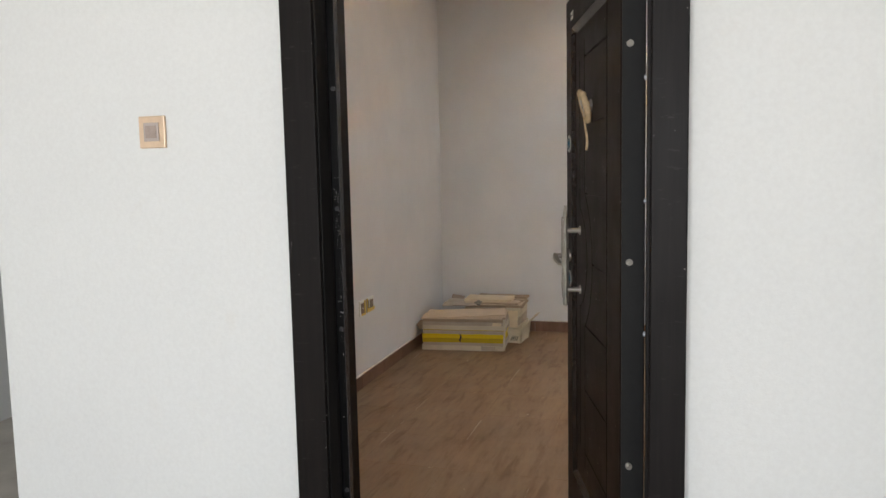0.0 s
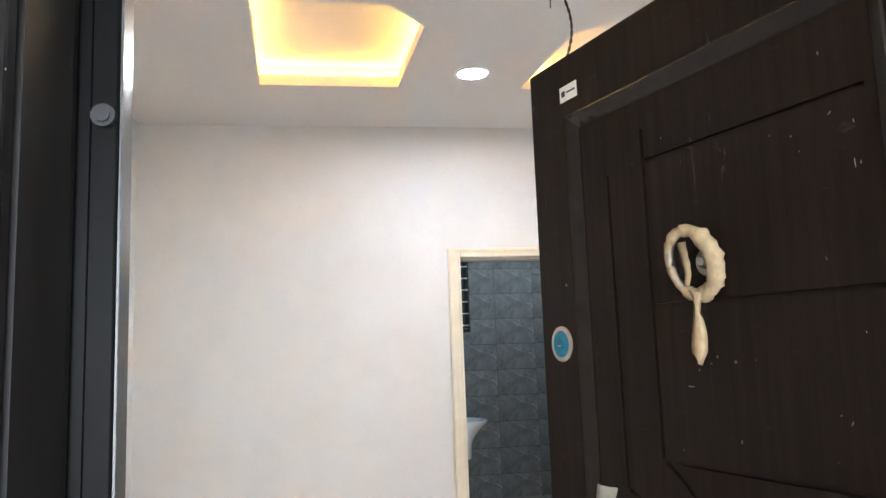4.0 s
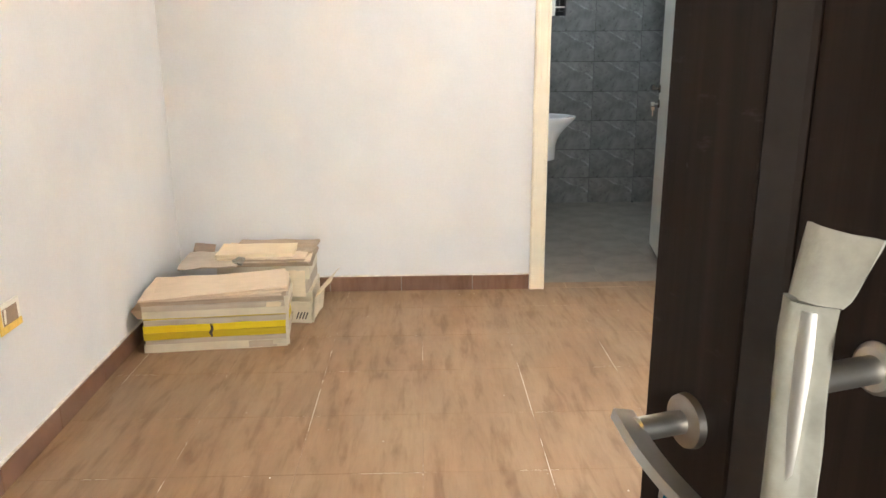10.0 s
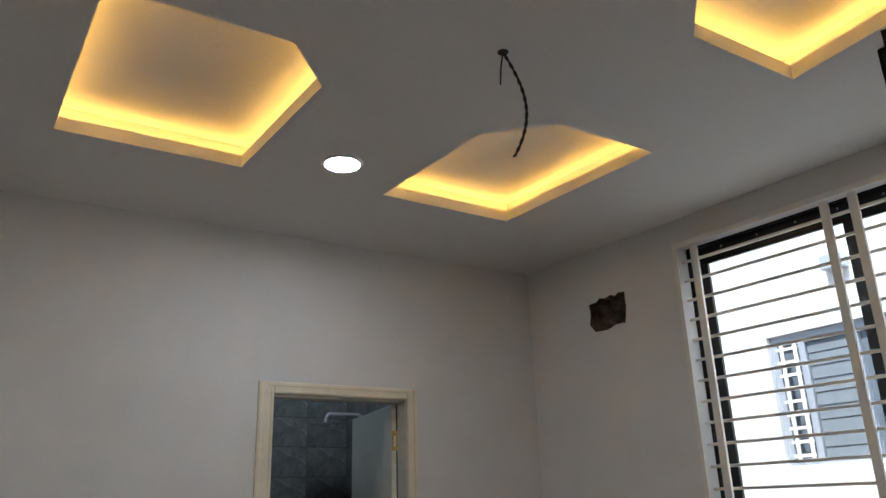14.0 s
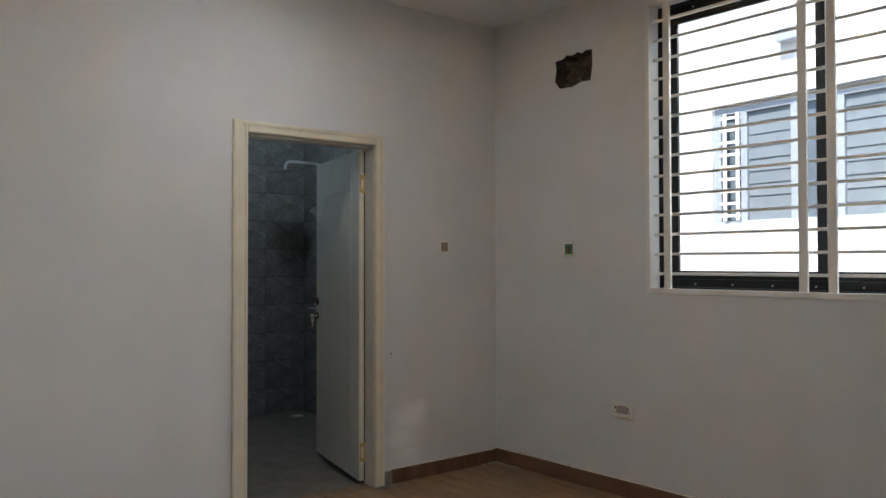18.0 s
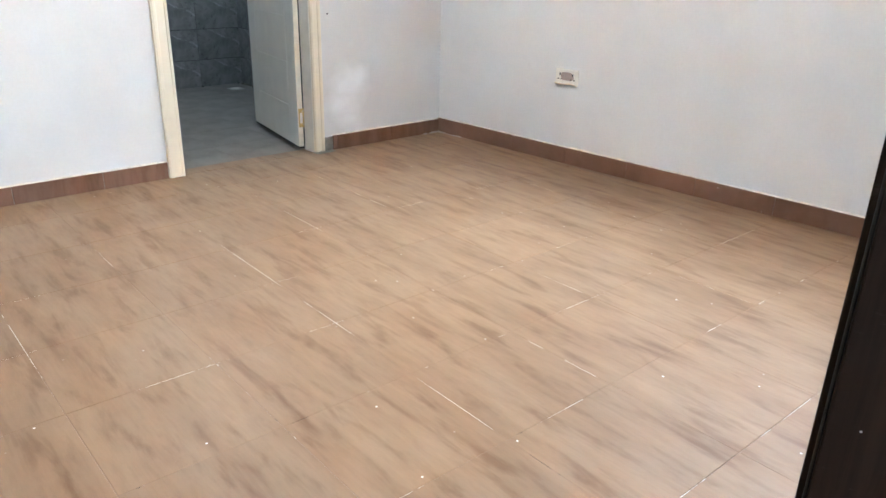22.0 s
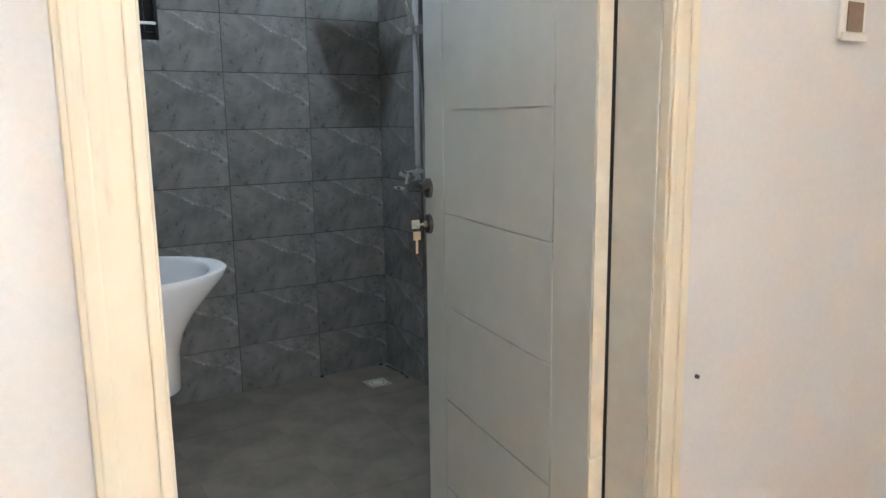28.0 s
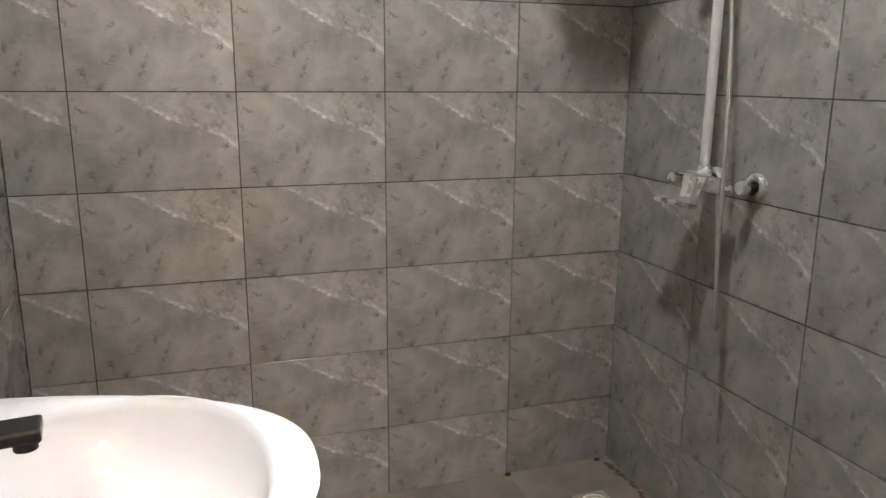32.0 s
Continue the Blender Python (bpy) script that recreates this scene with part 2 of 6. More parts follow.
def stone_tile(name, base, rough=0.24):
    """Grey glazed wall tile: one print on every piece, a pale vein that falls to the far end, with clouds and dark flecks."""
    m, t, p = shader(name, rough)
    c = t.nodes.new("ShaderNodeTexCoord")
    v = c.outputs["Object"]
    sep = t.nodes.new("ShaderNodeSeparateXYZ")
    t.links.new(v, sep.inputs[0])
    x, y = sep.outputs["X"], sep.outputs["Y"]
    cloud = noise_tex(t, v, 9.0, 7, 0.66, 0.3)
    col = ramp(t, cloud, [(0.25, tuple(q * 0.62 for q in base)), (0.5, base), (0.75, tuple(q * 1.34 for q in base))])
    fleck = ramp(t, noise_tex(t, v, 30, 4, 0.6), [(0.30, (0.35, 0.35, 0.35)), (0.41, WHITE)])
    col = mix(t, 0.75, col, fleck, "MULTIPLY")
    wob = maths(t, "MULTIPLY", maths(t, "SUBTRACT", noise_tex(t, v, 16, 6, 0.7), 0.5), 0.10)
    line = maths(t, "ADD", maths(t, "ADD", y, maths(t, "MULTIPLY", x, 0.45)), wob)
    off = maths(t, "SUBTRACT", line, 0.080)
    vein = maths(t, "SUBTRACT", 1.0, maths(t, "DIVIDE", maths(t, "ABSOLUTE", off), 0.0085))
    vein = ramp(t, vein, [(0.0, BLACK), (0.75, (0.72, 0.72, 0.72))])
    gate = ramp(t, noise_tex(t, v, 21, 3, 0.6), [(0.4, BLACK), (0.62, WHITE)])
    side = ramp(t, maths(t, "ADD", maths(t, "MULTIPLY", x, 2.4), 0.55), [(0.25, BLACK), (0.6, WHITE)])
    vein = mix(t, 1.0, mix(t, 1.0, vein, gate, "MULTIPLY"), side, "MULTIPLY")
    pale = ramp(t, maths(t, "MULTIPLY", off, 9.0), [(0.0, BLACK), (0.12, (0.36, 0.36, 0.36)), (0.75, (0.16, 0.16, 0.16))])
    pale = mix(t, 1.0, pale, ramp(t, noise_tex(t, v, 34, 5, 0.65), [(0.38, BLACK), (0.7, WHITE)]), "MULTIPLY")
    col = mix(t, pale, col, tuple(min(1, q * 2.1) for q in base))
    col = mix(t, vein, col, (0.62, 0.61, 0.59))
    info = t.nodes.new("ShaderNodeObjectInfo")
    tone = ramp(t, info.outputs["Random"], [(0.0, (0.93, 0.93, 0.93)), (1.0, (1.05, 1.04, 1.03))])
    t.links.new(mix(t, 1.0, col, tone, "MULTIPLY"), p.inputs["Base Color"])
    t.links.new(maths(t, "ADD", maths(t, "MULTIPLY", noise_tex(t, v, 12, 4), 0.2), rough - 0.1), p.inputs["Roughness"])
    bump(t, p, noise_tex(t, v, 60, 3), 0.04, 0.001)
    return m


def glow(name, colour, strength):
    m = bpy.data.materials.new(name)
    m.use_nodes = True
    t = m.node_tree
    t.nodes.remove(t.nodes["Principled BSDF"])
    e = node(t, "ShaderNodeEmission", Color=(*colour, 1), Strength=strength)
    t.links.new(e.outputs[0], t.nodes["Material Output"].inputs["Surface"])
    return m


def card(name, base, edge=0.25):
    """Cardboard or fibre board with faint flutes, scuffs and stains."""
    m, t, p = shader(name, 0.85)
    v = coords(t, (1, 1, 1), 3.1)
    col = ramp(t, noise_tex(t, v, 6, 6, 0.65), [(0.28, tuple(c * (1 - edge) for c in base)), (0.6, base), (0.8, tuple(min(1, c * 1.08) for c in base))])
    flute = noise_tex(t, coords(t, (3, 160, 160), 3.1), 1.0, 3)
    col = mix(t, 0.4, col, ramp(t, flute, [(0.35, (0.85, 0.84, 0.82)), (0.65, WHITE)]), "MULTIPLY")
    t.links.new(col, p.inputs["Base Color"])
    bump(t, p, flute, 0.2, 0.0015)
    return m


def filled_wall(name, base):
    """Wall paint with soft-edged patches of whiter filler low beside the door casing."""
    m = plaster(name, base)
    t = m.node_tree
    p = t.nodes["Principled BSDF"]
    old = p.inputs["Base Color"].links[0].from_socket
    v = coords(t)
    wob = t.nodes.new("ShaderNodeMix")
    wob.data_type, wob.blend_type = "RGBA", "LINEAR_LIGHT"
    wob.inputs["Factor"].default_value = 0.10
    t.links.new(v, wob.inputs["A"])
    n = node(t, "ShaderNodeTexNoise", Scale=7.0, Detail=5.0)
    t.links.new(v, n.inputs["Vector"])
    t.links.new(n.outputs["Color"], wob.inputs["B"])
    mask = 0.0
    for centre, r in (((-0.69, 0, 0.38), 0.17), ((-0.74, 0, 0.26), 0.15), ((-0.70, 0, 0.17), 0.11)):
        d = t.nodes.new("ShaderNodeVectorMath")
        d.operation = "DISTANCE"
        t.links.new(wob.outputs["Result"], d.inputs[0])
        d.inputs[1].default_value = centre
        mask = maths(t, "MAXIMUM", mask, maths(t, "DIVIDE", maths(t, "SUBTRACT", r, d.outputs["Value"]), 0.13))
    fac = ramp(t, mask, [(0.0, BLACK), (1.0, (0.85, 0.85, 0.85))])
    t.links.new(mix(t, fac, old, (0.92, 0.92, 0.91)), p.inputs["Base Color"])
    return m


def joint(name, base):
    """Floor joint: tile-coloured mortar with broken runs of white residue and dark gaps."""
    m, t, p = shader(name, 0.9)
    v = coords(t)
    white = ramp(t, noise_tex(t, v, 2.6, 6, 0.7), [(0.535, BLACK), (0.57, WHITE)])
    white = mix(t, 1.0, white, ramp(t, noise_tex(t, v, 55, 3, 0.7), [(0.36, BLACK), (0.44, WHITE)]), "MULTIPLY")
    dark = ramp(t, noise_tex(t, v, 3.7, 5, 0.7), [(0.34, WHITE), (0.39, BLACK)])
    col = mix(t, dark, base, tuple(c * 0.3 for c in base))
    t.links.new(mix(t, white, col, (0.64, 0.57, 0.48)), p.inputs["Base Color"])
    return m


def worn_trim(name, base):
    """Primed wood: cream paint with thin rubbed patches where the brown timber shows."""
    m = flat(name, base, 0.55, 0, 0.06, 7, 0.12)
    t = m.node_tree
    p = t.nodes["Principled BSDF"]
    old = p.inputs["Base Color"].links[0].from_socket
    patch = ramp(t, noise_tex(t, coords(t, (16, 16, 3)), 1.0, 6, 0.7), [(0.62, BLACK), (0.76, (0.4, 0.4, 0.4))])
    streak = ramp(t, noise_tex(t, coords(t, (120, 120, 2.5)), 1.0, 4, 0.6), [(0.60, BLACK), (0.75, (0.12, 0.12, 0.12))])
    rub = mix(t, 1.0, patch, streak, "ADD")
    t.links.new(mix(t, rub, old, (0.44, 0.29, 0.18)), p.inputs["Base Color"])
    return m


def hose_steel(name, base):
    """Chrome hose: fine rings along its length."""
    m = flat(name, base, 0.33, 0.8, 0.1, 40, 0)
    t = m.node_tree
    wave = node(t, "ShaderNodeTexWave", Scale=90.0)
    wave.bands_direction = "Z"
    t.links.new(coords(t), wave.inputs["Vector"])
    bump(t, t.nodes["Principled BSDF"], wave.outputs["Fac"], 0.6, 0.001)
    return m


M = {}
M["wall_filler"] = filled_wall("white_wall_paint_with_filler", (0.75, 0.736, 0.712))
M["wall"] = plaster("white_wall_paint", (0.75, 0.736, 0.712))
M["hall_wall"] = plaster("hall_wall_paint", (0.84, 0.85, 0.83), 0.6, 0.02, 0.9, 0.99)
M["ceiling"] = plaster("ceiling_paint", (0.77, 0.76, 0.74), 0.8, 0.02, 1.2)
M["edge_filler"] = flat("grubby_filler", (0.62, 0.56, 0.47), 0.9, 0, 0.30, 25, 0.3)
M["floor"] = wood_tile("wood_look_floor_tile", (0.276, 0.178, 0.102), 1.35, 0.96)
M["skirt"] = wood_tile("wood_look_skirting", (0.215, 0.121, 0.080), 0.8, 0.86)
M["grout"] = joint("floor_joint", (0.25, 0.162, 0.10))
M["stone"] = stone_tile("grey_stone_tile", (0.236, 0.226, 0.215), 0.14)
M["stone_floor"] = plaster("dusty_grey_floor_tile", (0.212, 0.180, 0.145), 0.5, 0.28, 5.0, 0.75)
M["grout_floor"] = flat("grey_floor_grout", (0.185, 0.162, 0.134), 0.9, 0, 0.3, 20)
M["cap"] = flat("dull_grey_cap", (0.026, 0.026, 0.028), 0.5, 0.3, 0.2, 60, 0.03)
M["grout_grey"] = flat("dark_grout", (0.035, 0.035, 0.034), 0.9, 0, 0.3, 40)
M["pale_mortar"] = flat("pale_mortar", (0.42, 0.38, 0.33), 0.95, 0, 0.35, 40, 0.4)
M["cement"] = flat("bare_cement", (0.30, 0.28, 0.24), 0.95, 0, 0.35, 18, 0.4)
M["door"] = wood_dark("dark_wenge_door", (0.0168, 0.0100, 0.0070), 0.575, 0.48, 0.10)
M["moulding"] = flat("lacquered_moulding", (0.020, 0.014, 0.011), 0.2, 0, 0.15, 40, 0.02, 0.32)
M["door_frame"] = wood_dark("dark_steel_frame", (0.0095, 0.0074, 0.0067), 0.59, 0.42, 0.14)
M["frame_gloss"] = wood_dark("glossy_dark_jamb", (0.0130, 0.0115, 0.0108), 0.60, 0.36, 0.5)
M["edge_grey"] = flat("glossy_metal_edge", (0.045, 0.042, 0.043), 0.24, 0.0, 0.2, 40, 0.03, 0.8)
M["black_gloss"] = flat("black_steel_rebate", (0.0022, 0.0020, 0.0021), 0.34, 0, 0.4, 40, 0.05, 0.09)
M["black"] = flat("black_edge", (0.006, 0.006, 0.006), 0.5, 0, 0.3, 40)
M["cream_door"] = flat("grey_cream_door_paint", (0.71, 0.685, 0.60), 0.38, 0, 0.05, 9, 0.05)
M["cream_edge"] = flat("cream_door_edge", (0.78, 0.72, 0.58), 0.5, 0, 0.10, 16, 0.1)
M["trim"] = worn_trim("cream_primed_trim", (0.79, 0.71, 0.55))
M["jamb"] = flat("grey_cream_jamb", (0.66, 0.62, 0.53), 0.5, 0, 0.08, 11, 0.1)
M["ceramic"] = flat("white_ceramic", (0.67, 0.68, 0.70), 0.10, 0, 0.015, 4, 0)
M["tap"] = flat("matt_black_tap", (0.006, 0.005, 0.005), 0.32, 0.0, 0.2, 60, 0.03, 0.25)
M["polished"] = flat("polished_nickel", (0.25, 0.225, 0.205), 0.16, 1.0, 0.06, 20, 0)
M["chrome"] = flat("chrome", (0.82, 0.82, 0.82), 0.24, 0.92, 0.04, 20, 0)
M["satin"] = flat("satin_steel", (0.52, 0.49, 0.44), 0.42, 1.0, 0.08, 40, 0.02)
M["rose"] = flat("dull_bronze_steel", (0.36, 0.32, 0.28), 0.35, 1.0, 0.1, 40, 0.02)
M["brass"] = flat("brass_hinge", (0.62, 0.44, 0.17), 0.38, 1.0, 0.25, 60, 0.05)
M["blue"] = flat("blue_lock_film", (0.012, 0.19, 0.29), 0.22, 0.3, 0.15, 60, 0)
M["tape"] = flat("masking_tape", (0.52, 0.38, 0.22), 0.8, 0, 0.22, 60, 0.4)
for key, nm, alpha in (("film", "cloudy_plastic_film", 0.68), ("film_end", "folded_cloudy_film", 0.9)):
    M[key] = flat(nm, (0.44, 0.41, 0.33), 0.45, 0, 0.25, 30, 0.3)
    M[key].node_tree.nodes["Principled BSDF"].inputs["Alpha"].default_value = alpha
M["bars"] = flat("white_painted_steel", (0.80, 0.77, 0.71), 0.45, 0, 0.06, 20, 0.1)
M["alu"] = flat("black_aluminium", (0.012, 0.012, 0.013), 0.35, 0.4, 0.2, 30, 0.03)
M["alu_grey"] = flat("grey_aluminium", (0.42, 0.45, 0.50), 0.4, 0.2, 0.08, 30, 0.02)
M["outside"] = plaster("neighbour_render", (0.85, 0.85, 0.84), 0.8, 0.03)
M["soil"] = flat("dry_ground", (0.28, 0.24, 0.19), 0.95, 0, 0.3, 3, 0.4)
M["hall_floor"] = flat("pale_hall_tile", (0.52, 0.48, 0.42), 0.22, 0, 0.12, 5, 0.02)
M["gold"] = flat("gold_switch_frame", (0.80, 0.60, 0.42), 0.35, 0.35, 0.05, 40, 0.02)
M["rocker"] = flat("pinkish_grey_rocker", (0.52, 0.44, 0.40), 0.4, 0, 0.05, 40, 0.02)
M["plate"] = flat("cream_switch_plate", (0.80, 0.77, 0.68), 0.4, 0, 0.06, 60, 0.05)
M["brown"] = flat("brown_cover", (0.27, 0.19, 0.13), 0.5, 0, 0.12, 60, 0.05)
M["green"] = flat("green_film", (0.03, 0.22, 0.10), 0.35, 0, 0.2, 60, 0.05)
M["paint_drop"] = flat("dried_white_paint", (0.55, 0.54, 0.52), 0.7, 0, 0.3, 90, 0.1)
M["paint_fleck"] = flat("thin_pale_paint", (0.26, 0.25, 0.24), 0.7, 0, 0.5, 200, 0.1)
M["lime"] = flat("pale_green_film", (0.62, 0.66, 0.42), 0.4, 0, 0.12, 60, 0.1)
M["red"] = flat("red_print", (0.32, 0.02, 0.025), 0.4, 0, 0.2, 60, 0)
M["yellow_tape"] = flat("yellow_tape", (0.78, 0.55, 0.12), 0.5, 0, 0.15, 60, 0.1)
M["pink"] = flat("pale_socket_face", (0.42, 0.33, 0.28), 0.5, 0, 0.12, 60, 0.05)
M["carton_white"] = card("whitish_carton", (0.68, 0.60, 0.45), 0.18)
M["carton_grey"] = card("greyish_carton", (0.54, 0.45, 0.35), 0.2)
M["carton_yellow"] = card("yellow_carton", (0.80, 0.60, 0.012), 0.12)
M["carton_ochre"] = card("dull_yellow_carton", (0.56, 0.40, 0.012), 0.15)
M["kraft"] = card("brown_board", (0.47, 0.355, 0.25))
M["kraft_pale"] = card("pale_board", (0.70, 0.545, 0.385), 0.12)
M["kraft_cream"] = card("cream_board", (0.80, 0.66, 0.45), 0.12)
M["rubble"] = flat("broken_block", (0.10, 0.075, 0.05), 0.95, 0, 0.6, 14, 0.8)
M["wire"] = flat("dark_cable", (0.02, 0.015, 0.012), 0.6, 0, 0.3, 60, 0)
M["steel_rod"] = flat("grey_riser_pipe", (0.80, 0.80, 0.81), 0.36, 0.7, 0.05, 30, 0)
M["shower_steel"] = flat("dull_chrome_mixer", (0.62, 0.62, 0.60), 0.28, 0.7, 0.12, 30, 0.02)
M["hose"] = hose_steel("ribbed_hose_steel", (0.38, 0.37, 0.35))
M["lamp_disc"] = glow("downlight_disc", (0.86, 0.94, 1.0), DOWN)
M["bath_disc"] = glow("bath_light_disc", (0.67, 0.865, 1.0), BATH)
M["led"] = glow("warm_led", (1.0, 0.52, 0.10), LED)
M["ink"] = flat("dark_print", (0.03, 0.03, 0.035), 0.6, 0, 0.1, 60, 0)

gl, gt, gp = shader("window_glass", 0.02, 0, (0.95, 0.97, 0.97))
gp.inputs["Transmission Weight"].default_value = 1.0
gp.inputs["IOR"].default_value = 1.1
M["glass"] = gl
M["louvre"] = flat("grey_glass_louvre", (0.20, 0.225, 0.245), 0.3, 0.0, 0.08, 12, 0)
gl2, gt2, gp2 = shader("bluish_pane", 0.06, 0, (0.16, 0.19, 0.22), 0.8)
gp2.inputs["Metallic"].default_value = 0.1
M["pane"] = gl2


# ---- mesh helpers ----
def box(bm, x0, x1, y0, y1, z0, z1, bev=0.0, m=None):
    """A box in bm; bev rounds its edges by that much."""
    g = bmesh.ops.create_cube(bm, size=1.0)
    vs = g["verts"]
    for v in vs:
        v.co = Vector(((x0 + x1) / 2 + v.co.x * (x1 - x0), (y0 + y1) / 2 + v.co.y * (y1 - y0), (z0 + z1) / 2 + v.co.z * (z1 - z0)))
    if bev:
        es = list({e for v in vs for e in v.link_edges})
        r = bmesh.ops.bevel(bm, geom=es, offset=bev, segments=2, affect="EDGES", profile=0.5)
        vs = list({v for f in r["faces"] for v in f.verts} | {v for v in vs if v.is_valid})
    if m is not None:
        bmesh.ops.transform(bm, matrix=m, verts=[v for v in vs if v.is_valid])
    return vs


def bm_box(*a, **k):
    bm = bmesh.new()
    box(bm, *a, **k)
    return bm


def rod(bm, a, b, r, n=16, r2=None):
    """A closed cylinder (or cone) from a to b."""
    a, b = Vector(a), Vector(b)
    m = (b - a).to_track_quat("Z", "Y").to_matrix().to_4x4()
    g = bmesh.ops.create_cone(bm, cap_ends=True, segments=n, radius1=r, radius2=r if r2 is None else r2, depth=(b - a).length)
    bmesh.ops.transform(bm, matrix=Matrix.Translation((a + b) / 2) @ m, verts=g["verts"])
    return g["verts"]


def tube(bm, pts, r, n=10):
    """A round bar along the points pts; r is a number or one for each point."""
    pts = [Vector(p) for p in pts]
    rings = []
    for i, p in enumerate(pts):
        d = (pts[min(i + 1, len(pts) - 1)] - pts[max(i - 1, 0)]).normalized()
        side = d.cross(Vector((0.31, 0.17, 0.93))).normalized()
        up = d.cross(side)
        q = r if isinstance(r, (int, float)) else r[i]
        rings.append([bm.verts.new(p + (side * math.cos(a) + up * math.sin(a)) * q) for a in (2 * math.pi * k / n for k in range(n))])
    for a, b in zip(rings, rings[1:]):
        for k in range(n):
            bm.faces.new((a[k], a[(k + 1) % n], b[(k + 1) % n], b[k]))
    bm.faces.new(rings[0])
    bm.faces.new(rings[-1][::-1])


def ribbon(bm, pts, width, depth, across):
    """A flat bar of rectangular section along pts; across is the direction of its width."""
    pts, across = [Vector(p) for p in pts], Vector(across).normalized()
    rings = []
    for i, p in enumerate(pts):
        d = (pts[min(i + 1, len(pts) - 1)] - pts[max(i - 1, 0)]).normalized()
        out = d.cross(across).normalized()
        rings.append([bm.verts.new(p + across * width / 2 * sx + out * depth / 2 * sy) for sx, sy in ((-1, -1), (1, -1), (1, 1), (-1, 1))])
    for a, b in zip(rings, rings[1:]):
        for k in range(4):
            bm.faces.new((a[k], a[(k + 1) % 4], b[(k + 1) % 4], b[k]))
    bm.faces.new(rings[0][::-1])
    bm.faces.new(rings[-1])


def lathe(bm, prof, n=28, m=None):
    """Turns the profile of (radius, height) pairs round z."""
    rings = []
    for r, z in prof:
        if r < 1e-5:
            rings.append([bm.verts.new((0, 0, z))])
        else:
            rings.append([bm.verts.new((r * math.cos(2 * math.pi * k / n), r * math.sin(2 * math.pi * k / n), z)) for k in range(n)])
    for a, b in zip(rings, rings[1:]):
        for k in range(n):
            ring = [a[k % len(a)], a[(k + 1) % len(a)], b[(k + 1) % len(b)], b[k % len(b)]]
            ring = [v for i, v in enumerate(ring) if v not in ring[:i]]
            if len(ring) > 2:
                bm.faces.new(ring)
    if m is not None:
        bmesh.ops.transform(bm, matrix=m, verts=[v for r in rings for v in r])


def mesh_of(name, bm, material, smooth=False):
    bmesh.ops.recalc_face_normals(bm, faces=bm.faces)
    me = bpy.data.meshes.new(name)
    bm.to_mesh(me)
    bm.free()
    if smooth:
        for poly in me.polygons:
            poly.use_smooth = True
        if smooth != "all":
            me.set_sharp_from_angle(angle=radians(38))
    me.materials.append(material)
    return me


def part(name, bm, material, parent, label="", smooth=False, m=None):
    ob = new(name, mesh_of(name, bm, material, smooth))
    ob.parent = parent
    if m is not None:
        ob.matrix_local = m
    return tagged(ob, label)


def thing(name, m, label, category, group=""):
    e = new(name)
    e.matrix_world = m
    e.empty_display_size = 0.05
    return tagged(e, label, category, group)


def single(name, bm, material, label, category, group="", smooth=False, m=None):
    ob = new(name, mesh_of(name, bm, material, smooth))
    if m is not None:
        ob.matrix_world = m
    return tagged(ob, label, category, group)


def structure(name, bm, material, label="", category="", m=None):
    ob = new(name, mesh_of(name, bm, material))
    if m is not None:
        ob.matrix_world = m
    return tagged(ob, label, category, kind="structure")


def carve(ob, cutter):
    """Cuts the mesh cutter out of ob for good."""
    bpy.context.view_layer.update()
    tool = new("cutter", mesh_of("cutter", cutter, M["black"]))
    tool.matrix_world = ob.matrix_world.copy()
    mod = ob.modifiers.new("cut", "BOOLEAN")
    mod.operation, mod.solver, mod.object = "DIFFERENCE", "EXACT", tool
    bpy.context.view_layer.update()
    done = bpy.data.meshes.new_from_object(ob.evaluated_get(bpy.context.evaluated_depsgraph_get()))
    ob.modifiers.clear()
    ob.data = done
    bpy.data.objects.remove(tool)


def wall(name, axis, a, b, lo, hi, z0, z1, holes, material, label, category="wall"):
    """A wall between the planes a and b of axis, from lo to hi along the other axis, with rectangular holes (lo, hi, z0, z1)."""
    us = sorted({lo, hi, *(h[0] for h in holes), *(h[1] for h in holes)})
    zs = sorted({z0, z1, *(h[2] for h in holes), *(h[3] for h in holes)})
    bm = bmesh.new()
    for u0, u1 in zip(us, us[1:]):
        run = None
        for w0, w1 in zip(zs, zs[1:]):
            cu, cz = (u0 + u1) / 2, (w0 + w1) / 2
            if any(h[0] < cu < h[1] and h[2] < cz < h[3] for h in holes):
                if run:
                    box(bm, *((a, b, u0, u1) if axis == "x" else (u0, u1, a, b)), *run)
                run = None
            else:
                run = (run[0], w1) if run else (w0, w1)
        if run:
            box(bm, *((a, b, u0, u1) if axis == "x" else (u0, u1, a, b)), *run)
    return structure(name, bm, material, label, category)


# ---- the plan ----
XL, H = -3.768, 2.90                 # bedroom: left wall, ceiling
YF, YH = -4.107, -4.365                # front wall: bedroom face, hall face
YB, XBR = 2.488, -0.181              # bathroom: far wall, right wall
ZB = -0.02                           # bathroom floor
BW = (-1.81, -1.205, 1.575, 2.42)    # bathroom window in the far wall
WIN = (-2.985, -1.190, 1.178, 2.748)     # bedroom window along y
EAST = pose(0, 0, 0, 0, 0, 4.7)        # the window wall stands out of square
WEST = pose(XL, 0, 0, 0, 0, 0.9)       # and the wall across from it slightly
TURN_L = math.degrees(math.atan2(-0.105, 2.37))

